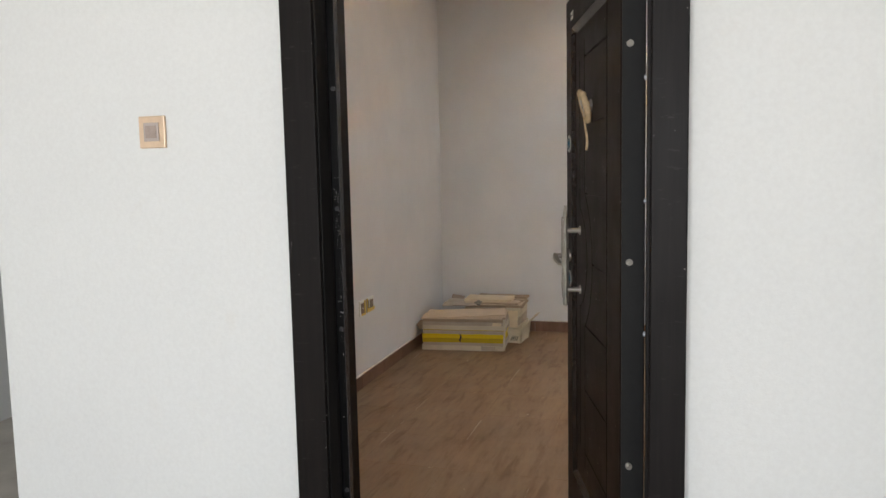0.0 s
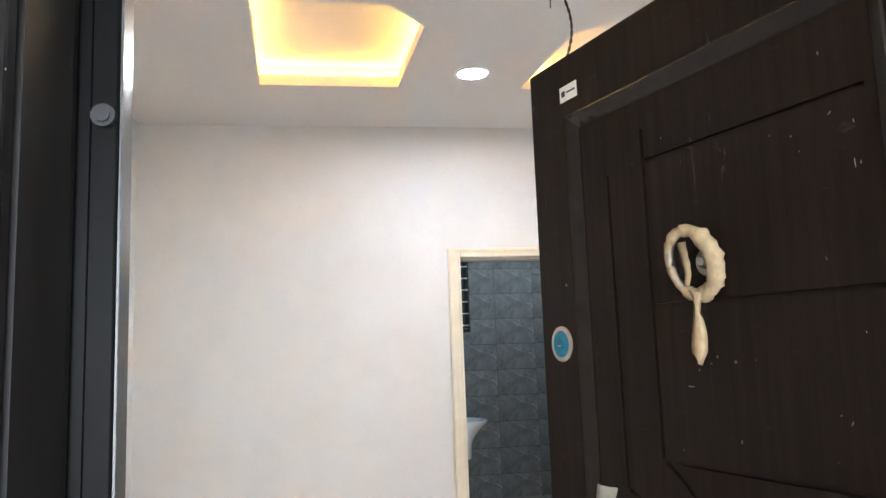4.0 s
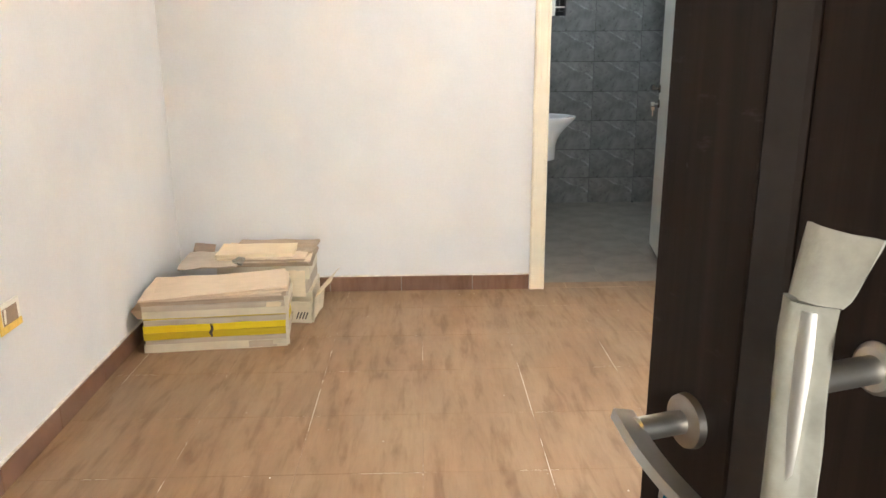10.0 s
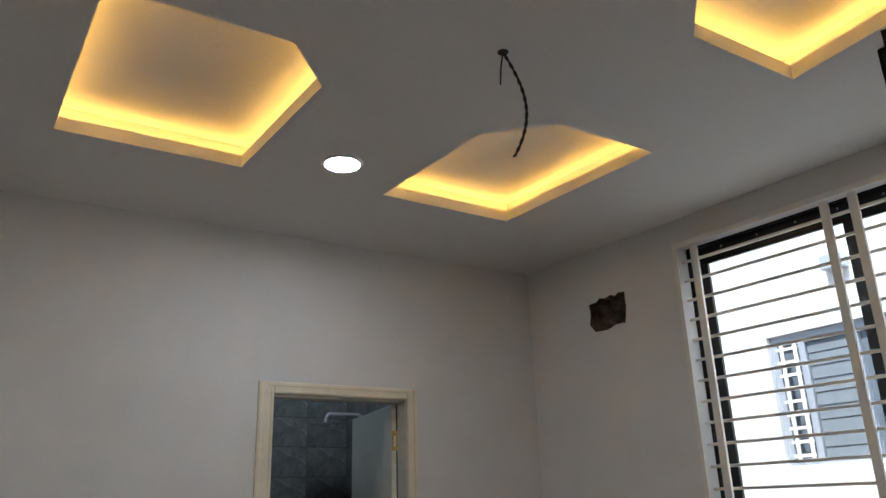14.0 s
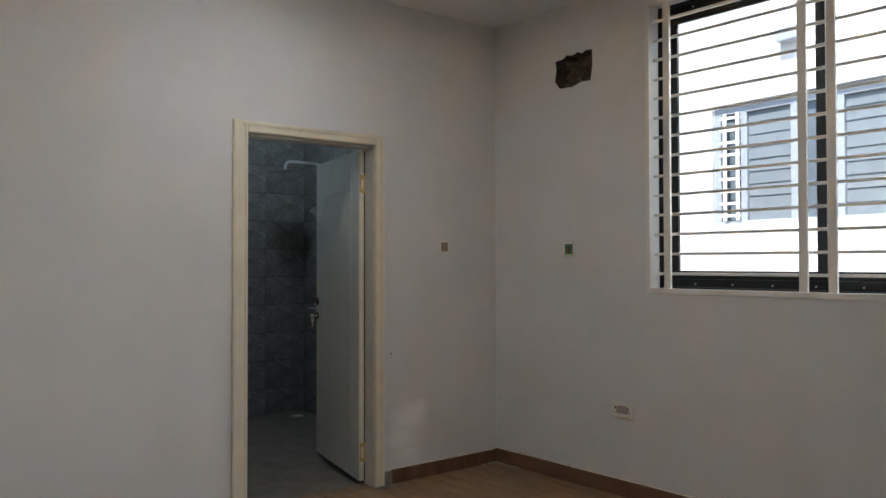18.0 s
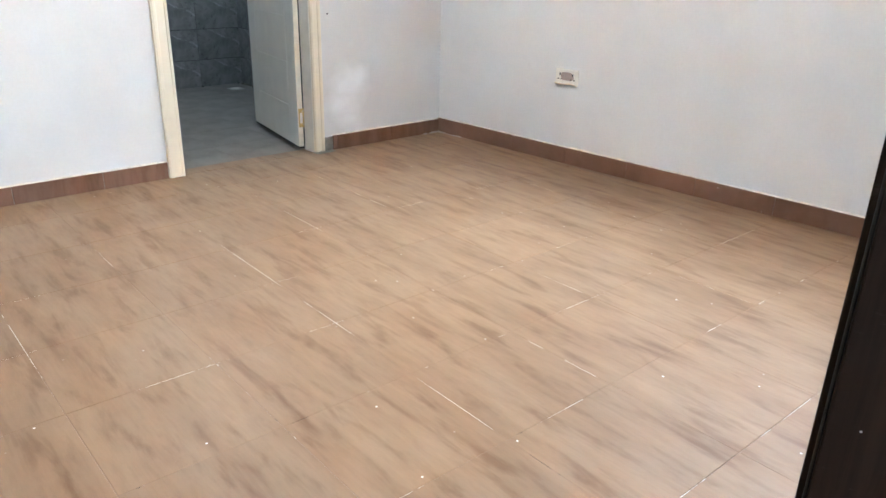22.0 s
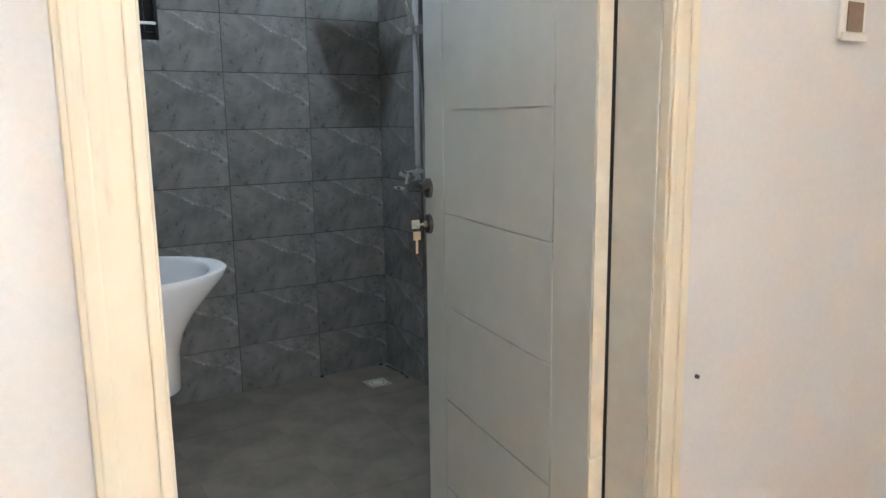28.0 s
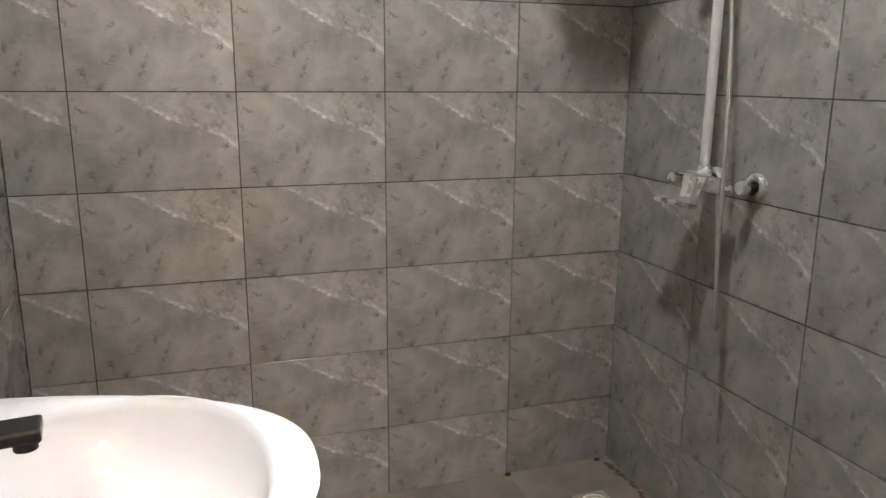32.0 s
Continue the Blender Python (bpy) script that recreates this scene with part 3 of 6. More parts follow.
# ---- bedroom shell ----
structure("floor", bm_box(XL - 0.15, 0.55, YH, 0.0, -0.15, -0.0009), M["grout"], "wood-look ceramic tile floor with pale worn joints", "floor")
wall("wall_south", "y", YH, YF, XL - 0.146, 0.55, -0.15, H + 0.2, [(-2.86, -1.836, -0.15, 2.055)], M["wall"], "white painted wall with the entrance opening")
ww = wall("wall_west", "x", -0.14, 0.0, YF, 0.0, -0.15, H + 0.2, [], M["wall"], "plain white painted bedroom wall")
ww.matrix_world = WEST
wn_ = wall("wall_north", "y", 0.0, 0.14, XL - 0.14, 0.2, -0.15, H + 0.2, [(-1.800, -0.935, -0.15, 2.05)], M["wall"], "white painted wall with a bathroom doorway")
wn_.data.materials[0] = M["wall_filler"]
we = wall("wall_east", "x", 0.0, 0.2, YF, 0.0, -0.15, H + 0.2, [WIN, (-0.86, -0.49, 2.34, 2.65)], M["wall"], "white painted wall with a barred window")

# broken hole for the air conditioner pipe
cut = bmesh.new()
hole_pts = [(-0.521, 2.570), (-0.530, 2.515), (-0.517, 2.445), (-0.555, 2.395), (-0.655, 2.390), (-0.725, 2.410), (-0.790, 2.405), (-0.805, 2.495),
            (-0.803, 2.590), (-0.755, 2.595), (-0.730, 2.580), (-0.695, 2.595), (-0.655, 2.583), (-0.610, 2.593), (-0.585, 2.575)]
ring = [cut.verts.new((-0.01, y, z)) for y, z in hole_pts]
back = [cut.verts.new((0.13, y * 0.9 - 0.066, z * 0.9 + 0.249)) for y, z in hole_pts]
cut.faces.new(ring)
cut.faces.new(back[::-1])
for k in range(len(ring)):
    cut.faces.new((ring[k - 1], back[k - 1], back[k], ring[k]))
plug = new("plug", mesh_of("plug", bm_box(0.0, 0.2, -0.86, -0.49, 2.34, 2.65), M["wall"]))
carve(plug, cut)
plug.data.materials.append(M["rubble"])
for poly in plug.data.polygons:
    c = poly.center
    if 0.004 < c.x < 0.19 and -0.83 < c.y < -0.51 and 2.36 < c.z < 2.63:
        poly.material_index = 1
we.data.materials.append(M["rubble"])
bm = bmesh.new()
bm.from_mesh(we.data)
bm.from_mesh(plug.data)
bm.to_mesh(we.data)
bm.free()
bpy.data.objects.remove(plug)
we.matrix_world = EAST
rub = bmesh.new()
for k in range(46):
    bx = Vector((0.06 + random.random() * 0.06, -0.555 - random.random() * 0.24, 2.405 + random.random() * 0.17))
    g = bmesh.ops.create_icosphere(rub, subdivisions=1, radius=0.018 + random.random() * 0.022)
    bmesh.ops.transform(rub, matrix=Matrix.Translation(bx) @ Matrix.Diagonal((0.7, 1.3, 0.8, 1)), verts=g["verts"])
for v in rub.verts:
    v.co += noise.noise_vector(v.co * 40) * 0.008
single("wall_rubble", rub, M["rubble"], "broken brown block inside a rough pipe hole", "rubble", m=EAST)


# ceiling: a lower board with four five-sided coves, trays above them
def cove(sx, sy):
    cx, cy = -1.845, -2.10
    if sx < 0:
        pts = [(0.355, 1.343), (1.11, 1.343), (1.072, 0.334), (0.495, 0.334), (0.308, 0.542)]
    else:
        pts = [(0.348, 1.33), (1.112, 1.343), (1.19, 0.345), (0.648, 0.345), (0.41, 0.57)]
    pts = [(cx + sx * a, cy + sy * b) for a, b in pts]
    return pts if sx * sy < 0 else pts[::-1]


def offset(poly, d):
    """The convex polygon poly (counter-clockwise) grown by d."""
    area = sum(a[0] * b[1] - b[0] * a[1] for a, b in zip(poly, poly[1:] + poly[:1]))
    lines, out = [], []
    for a, b in zip(poly, poly[1:] + poly[:1]):
        a, b = Vector(a), Vector(b)
        t = (b - a).normalized()
        nrm = Vector((t.y, -t.x)) * (1 if area > 0 else -1)
        lines.append((a + nrm * d, t))
    for (p, t), (q, s) in zip(lines[-1:] + lines[:-1], lines):
        den = t.x * s.y - t.y * s.x
        k = ((q.x - p.x) * s.y - (q.y - p.y) * s.x) / den
        out.append(tuple(p + t * k))
    return out


COVES = [cove(sx, sy) for sy in (1, -1) for sx in (-1, 1)]
bm = bmesh.new()
edges = []
for loop in [[(XL, YF), (0.40, YF), (0.05, 0), (XL, 0)], *COVES]:
    vs = [bm.verts.new((x, y, H)) for x, y in loop]
    edges += [bm.edges.new((vs[k - 1], vs[k])) for k in range(len(vs))]
bmesh.ops.triangle_fill(bm, use_beauty=True, use_dissolve=False, edges=edges)
r = bmesh.ops.extrude_face_region(bm, geom=list(bm.faces))
bmesh.ops.translate(bm, vec=(0, 0, 0.06), verts=[g for g in r["geom"] if isinstance(g, bmesh.types.BMVert)])
for poly in COVES:
    inner, outer = offset(poly, 0.075), offset(poly, 0.10)
    lv = [[bm.verts.new((x, y, z)) for x, y in q] for q in (inner, outer) for z in (H + 0.058, H + 0.14)]
    n = len(poly)
    for k in range(n):
        bm.faces.new((lv[0][k - 1], lv[0][k], lv[1][k], lv[1][k - 1]))
        bm.faces.new((lv[2][k - 1], lv[2][k], lv[3][k], lv[3][k - 1]))
box(bm, XL, 0.40, YF, 0, H + 0.14, H + 0.16)
structure("ceiling", bm, M["ceiling"], "white plasterboard ceiling with four lit five-sided coves", "ceiling")

for i, poly in enumerate(COVES):
    c = [sum(q[k] for q in poly) / 5 for k in (0, 1)]
    strip = thing("led_strip", pose(c[0], c[1], H + 0.06), "warm yellow LED strip hidden in a ceiling cove", "light strip", "cove light strips")
    line = offset(poly, 0.05)
    for a, b in zip(line, line[1:] + line[:1]):
        a, b = Vector((*a, 0)) - Vector((*c, 0)), Vector((*b, 0)) - Vector((*c, 0))
        d = (b - a).normalized()
        bm = bmesh.new()
        ribbon(bm, [a + d * 0.02 + Vector((0, 0, 0.004)), b - d * 0.02 + Vector((0, 0, 0.004))], 0.012, 0.006, d.cross(Vector((0, 0, 1))))
        part("led_segment", bm, M["led"], strip)


def downlight(x, y, z, disc, label, r=0.0765, bulge=0.001):
    lamp = thing("downlight", pose(x, y, z), label, "ceiling light", "round downlights")
    bm = bmesh.new()
    lathe(bm, [(0.078, 0.0), (0.092, 0.0), (0.094, -0.003), (0.090, -0.008), (0.080, -0.010), (0.076, -0.006), (0.076, 0.0)], 36)
    part("rim", bm, M["ceiling"], lamp, smooth=True)
    bm = bmesh.new()
    lathe(bm, [(r * math.sin(q * math.pi / 16), -0.004 - bulge * math.cos(q * math.pi / 16)) for q in range(9)] + [(r, -0.002), (0.0, -0.002)], 36)
    part("diffuser", bm, disc, lamp, "bright white disc")
    return lamp


downlight(-1.821, -1.005, H, M["lamp_disc"], "round flush white downlight, switched on")
downlight(-1.82, -3.19, H, M["lamp_disc"], "round flush white downlight, switched on")
downlight(-0.99, 1.395, H, M["bath_disc"], "round bathroom ceiling light with a bulging diffuser, switched on", 0.037, 0.034)

# loose cable where a ceiling lamp will hang
cable = thing("ceiling_cable", pose(-1.703, -2.059, H), "loose twisted dark cable hanging from the ceiling", "cable")
bm = bmesh.new()
lathe(bm, [(0.0, 0.0), (0.020, 0.0), (0.018, -0.003), (0.0, -0.004)], 12)
part("plug_hole", bm, M["wire"], cable)
for ph in (0, math.pi):
    bm = bmesh.new()
    pts = []
    for k in range(31):
        s = k / 30
        x = 0.068 * math.sin(s * 2.5) - 0.035 * s * s
        y = -0.034 * math.sin(s * 2.6)
        pts.append((x + 0.0035 * math.cos(s * 40 + ph), y + 0.0035 * math.sin(s * 40 + ph), -0.40 * s))
    tube(bm, pts, 0.0032, 6)
    part("strand", bm, M["wire"], cable, smooth="all")
bm = bmesh.new()
tube(bm, [(0, 0, 0), (-0.01, 0.004, -0.06), (-0.012, 0.01, -0.125)], 0.003, 6)
part("spare_end", bm, M["wire"], cable, smooth="all")

# ---- hall and what lies beyond ----
structure("hall_floor", bm_box(-5.5, 1.6, -9.2, YH, -0.15, 0.0), M["hall_floor"], "pale polished hall floor", "floor")
structure("passage_floor", bm_box(-5.5, XL - 0.146, YH, -1.7, -0.15, 0.0), M["hall_floor"], "pale polished passage floor", "floor")
wall("wall_hall_face", "y", YH - 0.012, YH, XL - 0.146, 1.6, -0.0, H, [(-2.86, -1.836, -0.1, 2.055)], M["hall_wall"], "white painted hall wall")
wall("wall_hall_back", "y", -9.3, -9.2, -5.5, 1.6, 0, H, [(-4.2, -1.0, 0.3, 2.5)], M["hall_wall"], "white hall wall with a wide opening")
wall("wall_hall_left", "x", -5.6, -5.5, -9.3, -1.6, 0, H, [], M["hall_wall"], "white hall side wall")
wall("wall_hall_right", "x", 1.6, 1.7, -9.3, YH, 0, H, [], M["hall_wall"], "white hall side wall")
wall("wall_passage_end", "y", -1.7, -1.6, -5.6, XL - 0.14, 0, H, [], M["hall_wall"], "white wall at the end of the passage")
wall("wall_passage_side", "x", XL - 0.150, XL - 0.142, YH, -1.7, 0, H, [], M["hall_wall"], "white passage wall")
structure("hall_ceiling", bm_box(-5.6, 1.7, -9.3, YH, H, H + 0.1), M["ceiling"], "white hall ceiling", "ceiling")
structure("passage_ceiling", bm_box(-5.6, XL - 0.146, YH, -1.6, H, H + 0.1), M["ceiling"], "white passage ceiling", "ceiling")
far = thing("passage_door", pose(-4.75, -1.7, 0), "dark brown closed door at the end of a passage", "door")
part("leaf", bm_box(-0.45, 0.75, -0.05, 0.0, 0.0, 2.05, bev=0.004), M["door"], far)
part("handle", bm_box(-0.38, -0.27, -0.10, -0.05, 1.02, 1.045, bev=0.005), M["satin"], far)

# ---- bathroom shell ----
structure("bathroom_floor", bm_box(-1.95, 0.0, 0.0, YB + 0.02, -0.15, ZB - 0.0012), M["grout_floor"], "grey stone-look tiled bathroom floor", "floor")
w_far = wall("wall_bath_far", "y", YB + 0.006, YB + 0.2, -2.1, 0.1, -0.15, H, [BW], M["grout_grey"], "grey stone-look tiled wall with a small window")
w_right = wall("wall_bath_right", "x", XBR + 0.006, 0.0, 0.14, YB + 0.006, -0.15, H, [], M["grout_grey"], "grey stone-look tiled shower wall")
w_left = structure("wall_bath_left", bm_box(-0.05, -0.006, -0.104, 2.42, -0.15, H), M["grout_grey"], "glossy grey stone-look tiled wall", "wall", pose(-1.79, 0.12, 0, 0, 0, -TURN_L))
wall("wall_bath_near", "y", 0.14, 0.155, -1.80, -0.17, -0.15, H, [(-1.80, -0.935, -0.15, 2.05)], M["stone_floor"], "grey tiled wall round the doorway")
structure("bathroom_ceiling", bm_box(-2.1, 0.1, 0.0, YB + 0.2, H, H + 0.1), M["ceiling"], "white bathroom ceiling", "ceiling")

# ---- outside ----
structure("ground", bm_box(-60, 60, -60, 60, -0.5, -0.3), M["soil"], "dry bare ground outside", "ground")


# ---- entrance door ----
frame_ = thing("entrance_door_frame", pose(-2.358, -4.377, 0), "dark brown steel entrance frame with paint splashes", "door frame")
JAMBS = {"left_jamb": ((-0.511, -0.416, -0.027, -0.012), (-0.475, -0.442, -0.012, 0.25)),
         "right_jamb": ((0.448, 0.532, -0.027, -0.012), (0.448, 0.48, -0.012, 0.085), (0.436, 0.448, 0.038, 0.062), (0.441, 0.50, 0.085, 0.25))}
for nm, bars in JAMBS.items():
    bm = bmesh.new()
    for x0, x1, y0, y1 in bars:
        box(bm, x0, x1, y0, y1, 0.0, 2.06, bev=0.003)
    part(nm, bm, M["door_frame"], frame_)
bm = bmesh.new()
box(bm, -0.416, 0.448, -0.0268, -0.0122, 1.965, 2.0598, bev=0.003)
box(bm, -0.442, 0.448, -0.012, 0.075, 1.965, 1.995, bev=0.003)
part("head", bm, M["door_frame"], frame_)


def prism(pts, z0, z1):
    """An upright bar with the outline pts, counter-clockwise from above."""
    bm = bmesh.new()
    lo, hi = [[bm.verts.new((x, y, z)) for x, y in pts] for z in (z0, z1)]
    for k in range(len(pts)):
        bm.faces.new((lo[k - 1], lo[k], hi[k], hi[k - 1]))
    bm.faces.new(lo[::-1])
    bm.faces.new(hi)
    return bm


part("jamb_return", prism([(-0.4415, -0.0119), (-0.4135, -0.0119), (-0.4030, 0.028), (-0.4025, 0.034), (-0.405, 0.036), (-0.4415, 0.036)], 0.0, 1.9645), M["frame_gloss"], frame_, "glossy inner face of the jamb")
bm = bmesh.new()
box(bm, -0.4415, -0.396, 0.0362, 0.075, 0.0, 1.9645)
box(bm, -0.3955, -0.380, 0.033, 0.057, 0.0, 1.9645, bev=0.0015)
part("rebate", bm, M["black_gloss"], frame_, "black stop strip of the jamb")
# added strip, paler and glossier than the stop, carries that face's reflection
part("edge_strip", bm_box(-0.3798, -0.3785, 0.0345, 0.0565, 0.0, 1.9645), M["edge_grey"], frame_, "thin strip with the stop's grey reflection in its colour")
for x, y, d, zs in ((-0.3875, 0.0328, (0, -1), (1.583, 1.257, 0.919, 0.45)), (0.4355, 0.05, (-1, 0), (1.57, 1.27, 0.936, 0.50))):
    for z in zs:
        bm = bmesh.new()
        rod(bm, (x, y, z), (x + 0.004 * d[0], y + 0.004 * d[1], z), 0.0065, 14)
        rod(bm, (x + 0.004 * d[0], y + 0.004 * d[1], z), (x + 0.0055 * d[0], y + 0.0055 * d[1], z), 0.0042, 10)
        part("screw_cap", bm, M["alu_grey"] if x > 0 else M["cap"], frame_, smooth=True)

rs = random.Random(8)
bm = bmesh.new()
for k in range(120):
    z = 0.25 + 1.75 * rs.random() ** 1.5 if k < 40 else (rs.gauss(1.25, 0.05) if k % 2 else rs.gauss(0.98, 0.12))
    x, y = (-0.417 + rs.gauss(0, 0.0035), -0.0272) if k < 40 else (rs.uniform(-0.3945, -0.381), 0.0328)
    s = rs.uniform(0.0004, 0.0011)
    g = bmesh.ops.create_icosphere(bm, subdivisions=1, radius=s)
    for v in g["verts"]:
        v.co = Vector((x + v.co.x, y - abs(v.co.y) * 0.3, z + v.co.z * (1 + 0.9 * (k % 3 == 0))))
part("paint_splashes", bm, M["paint_drop"], frame_, "dried drops of white paint")

entry = thing("entrance_door", pose(-1.975, -4.25, 0, 0, 0, 106.5), "dark wenge entrance door with curved grooves, standing open", "door")
L, ZT, Z0 = 0.852, 1.955, 0.012
bm = bmesh.new()
front, back = 0.014, -0.05
rect = lambda u0, u1, z0, z1, y: [bm.verts.new((u, y, z)) for u, z in ((u0, z0), (u1, z0), (u1, z1), (u0, z1))]
rings = [rect(0, L, Z0, ZT, back), rect(0, L, Z0, ZT, front - 0.003), rect(0.003, L - 0.003, Z0 + 0.003, ZT - 0.003, front),
         rect(0.158, 0.748, 0.232, 1.848, front), rect(0.160, 0.746, 0.234, 1.846, front - 0.001), rect(0.161, 0.745, 0.235, 1.845, 0.0), rect(0.190, 0.716, 0.258, 1.822, -0.002)]
for a, b in zip(rings, rings[1:]):
    for k in range(4):
        bm.faces.new((a[k - 1], a[k], b[k], b[k - 1]))
bm.faces.new(rings[0])
part("leaf_frame", bm, M["door"], entry)
bm = bmesh.new()
ring = []
for i, (q, y) in enumerate(((0.0, 0.0135), (0.003, 0.0150), (0.022, 0.0045), (0.025, 0.0021), (0.025, 0.0), (0.0, 0.0))):
    ring.append([bm.verts.new((u, y, z)) for u, z in ((0.1605 + q, 0.2345 + q), (0.7455 - q, 0.2345 + q), (0.7455 - q, 1.8455 - q), (0.1605 + q, 1.8455 - q))])
for a, b in zip(ring, ring[1:] + ring[:1]):
    for k in range(4):
        bm.faces.new((a[k - 1], a[k], b[k], b[k - 1]))
part("panel_moulding", bm, M["moulding"], entry, "glossy sloping moulding round the panel")
panel = part("panel", bm_box(0.182, 0.718, -0.03, 0.002, 0.256, 1.824), M["door"], entry)


def arc(cu, cz, r, a0, a1, n=22):
    return [(cu + r * math.cos(radians(a0 + (a1 - a0) * k / n)), cz + r * math.sin(radians(a0 + (a1 - a0) * k / n))) for k in range(n + 1)]


half = math.degrees(math.asin(0.2235 / 0.262))
half2 = math.degrees(math.asin(0.170 / 0.1795))
grooves = [[(0.565, z), (0.199, z)] for z in (1.722, 1.498, 1.272, 0.825, 0.599, 0.375)] + [[(0.434, 1.047), (0.196, 1.045)]]
grooves += [[(0.565, 1.775), (0.565, 1.272)], [(0.565, 0.825), (0.565, 0.32)], [(0.652, 1.72), (0.650, 1.22)], [(0.650, 0.876), (0.652, 0.375)]]
grooves += [arc(0.698, 1.0485, 0.262, 180 - half, 180 + half), arc(0.7035, 1.0485, 0.1795, 180 - half2, 180 + half2)]
for i, g in enumerate(grooves):
    c = bmesh.new()
    ribbon(c, [(u, 0.002, z) for u, z in g], 0.0145 + 0.00023 * i, 0.0064 + 0.00003 * i, (0, 1, 0))
    carve(panel, c)
for z in (1.665, 1.108, 0.56):
    bm = bmesh.new()
    rod(bm, (0.0, -0.008, z), (-0.012, -0.008, z), 0.0085, 16)
    rod(bm, (-0.012, -0.008, z), (-0.018, -0.008, z), 0.006, 16)
    part("dog_bolt", bm, M["satin"], entry, "steel hinge-side bolt", smooth=True)
bm = bmesh.new()
box(bm, -0.0035, -0.0005, -0.047, 0.011, Z0 + 0.004, ZT - 0.004)
part("hinge_edge", bm, M["black"], entry, "black edge strip")
# black seal along the free edge
bm = bmesh.new()
box(bm, L + 0.0005, L + 0.006, -0.035, -0.005, Z0 + 0.02, ZT - 0.02, bev=0.002)
part("edge_seal", bm, M["black"], entry)
bm = bmesh.new()
box(bm, L - 0.02, L + 0.016, -0.064, -0.0502, Z0, ZT + 0.012, bev=0.003)
part("rebate_lip", bm, M["door"], entry, "dark overlapping lip along the free edge")
part("sticker", bm_box(0.704, 0.754, 0.0141, 0.0150, 1.872, 1.900), M["plate"], entry, "small white maker's label")
bm = bmesh.new()
box(bm, 0.738, 0.748, 0.0151, 0.0156, 1.881, 1.891)
box(bm, 0.708, 0.734, 0.0151, 0.0156, 1.885, 1.888)
part("sticker_print", bm, M["ink"], entry)

fl = random.Random(21)
bm = bmesh.new()
for k in range(95):
    u, z = fl.uniform(0.17, 0.56), 0.28 + 1.5 * fl.random() ** 1.35
    a, w = fl.uniform(-0.5, 0.5) + (1.3 if k % 4 == 0 else 0.0), fl.uniform(0.0003, 0.0008)
    long_ = fl.uniform(0.0008, 0.003) if k % 6 else fl.uniform(0.004, 0.010)
    y = 0.0022
    if any(abs(z - q) < 0.016 for q in (1.722, 1.498, 1.272, 1.046, 0.825, 0.599, 0.375)) or abs(math.hypot(u - 0.70, z - 1.0485) - 0.22) < 0.06:
        continue
    c, q = math.cos(a), math.sin(a)
    loop = [bm.verts.new((u + (i * w * c - j * long_ * q), yy, z + (i * w * q + j * long_ * c))) for yy in (y, y + 0.0004) for i, j in ((-1, -0.6), (0.6, -1), (1, 0.7), (-0.5, 1))]
    bm.faces.new(loop[4:])
    for i in range(4):
        bm.faces.new((loop[(i + 3) % 4], loop[i], loop[4 + i], loop[4 + (i + 3) % 4]))
part("paint_flecks", bm, M["paint_fleck"], entry, "dried flecks and scratches of pale paint")

Y90 = Matrix.Rotation(radians(-90), 4, "X")
for z in (1.446, 0.955):
    ring = bmesh.new()
    lathe(ring, [(0.0235, 0.0), (0.031, 0.0), (0.031, 0.002), (0.029, 0.0035), (0.0235, 0.0035), (0.0235, 0.0)], 36, Matrix.Translation((0.790, 0.014, z)) @ Y90)
    lock = part("lock_rosette", ring, M["satin"], entry, "steel lock ring under blue film", smooth=True)
    bm = bmesh.new()
    lathe(bm, [(0.0, 0.0045), (0.014, 0.0045), (0.0235, 0.003), (0.0236, 0.0)], 32, Matrix.Translation((0.790, 0.014, z)) @ Y90)
    part("blue_film", bm, M["blue"], lock, "blue protective film", smooth=True)
    bm = bmesh.new()
    lathe(bm, [(0.0, 0.0062), (0.0075, 0.0062), (0.008, 0.0045)], 20, Matrix.Translation((0.790, 0.014, z)) @ Y90)
    part("cylinder", bm, M["blue"], lock, smooth=True)
    part("keyhole", bm_box(0.7850, 0.7950, 0.0200, 0.0208, z - 0.0022, z + 0.0022, bev=0.0003), M["ink"], lock, "dark key slot")
    part("slot_edge", bm_box(0.7860, 0.7935, 0.0200, 0.0212, z - 0.0040, z - 0.0026), M["satin"], lock)

lever = bmesh.new()
lathe(lever, [(0.0, 0.008), (0.0175, 0.008), (0.021, 0.006), (0.022, 0.0)], 30, Matrix.Translation((0.792, 0.014, 1.040)) @ Y90)
lever = part("lever_rose", lever, M["rose"], entry, "bronze-grey lever rose", smooth=True)
bm = bmesh.new()
rod(bm, (0.792, 0.02, 1.040), (0.792, 0.060, 1.040), 0.0095, 16)
pts = [(0.792 + 0.020 - 0.125 * s, 0.062 + 0.010 * math.sin(s * 3.0), 1.044 - 0.024 * s ** 1.6) for s in [k / 14 for k in range(15)]]
ribbon(bm, pts, 0.018, 0.008, (0, 1, 0.25))
part("lever", bm, M["satin"], lever, smooth=True)

PU, PV = 0.648, 0.054
pull = bmesh.new()
tube(pull, [(PU, PV, 0.894), (PU, PV, 1.186)], 0.0105, 20)
pull = part("pull_bar", pull, M["satin"], entry, "satin steel pull bar in plastic film", smooth=True)
for z in (1.143, 0.936):
    bm = bmesh.new()
    rod(bm, (PU, 0.002, z), (PU, PV - 0.004, z), 0.0085, 18)
    lathe(bm, [(0.0, 0.004), (0.013, 0.004), (0.0155, 0.002), (0.016, 0.0)], 26, Matrix.Translation((PU, 0.002, z)) @ Y90)
    part("standoff", bm, M["satin"], pull, smooth=True)


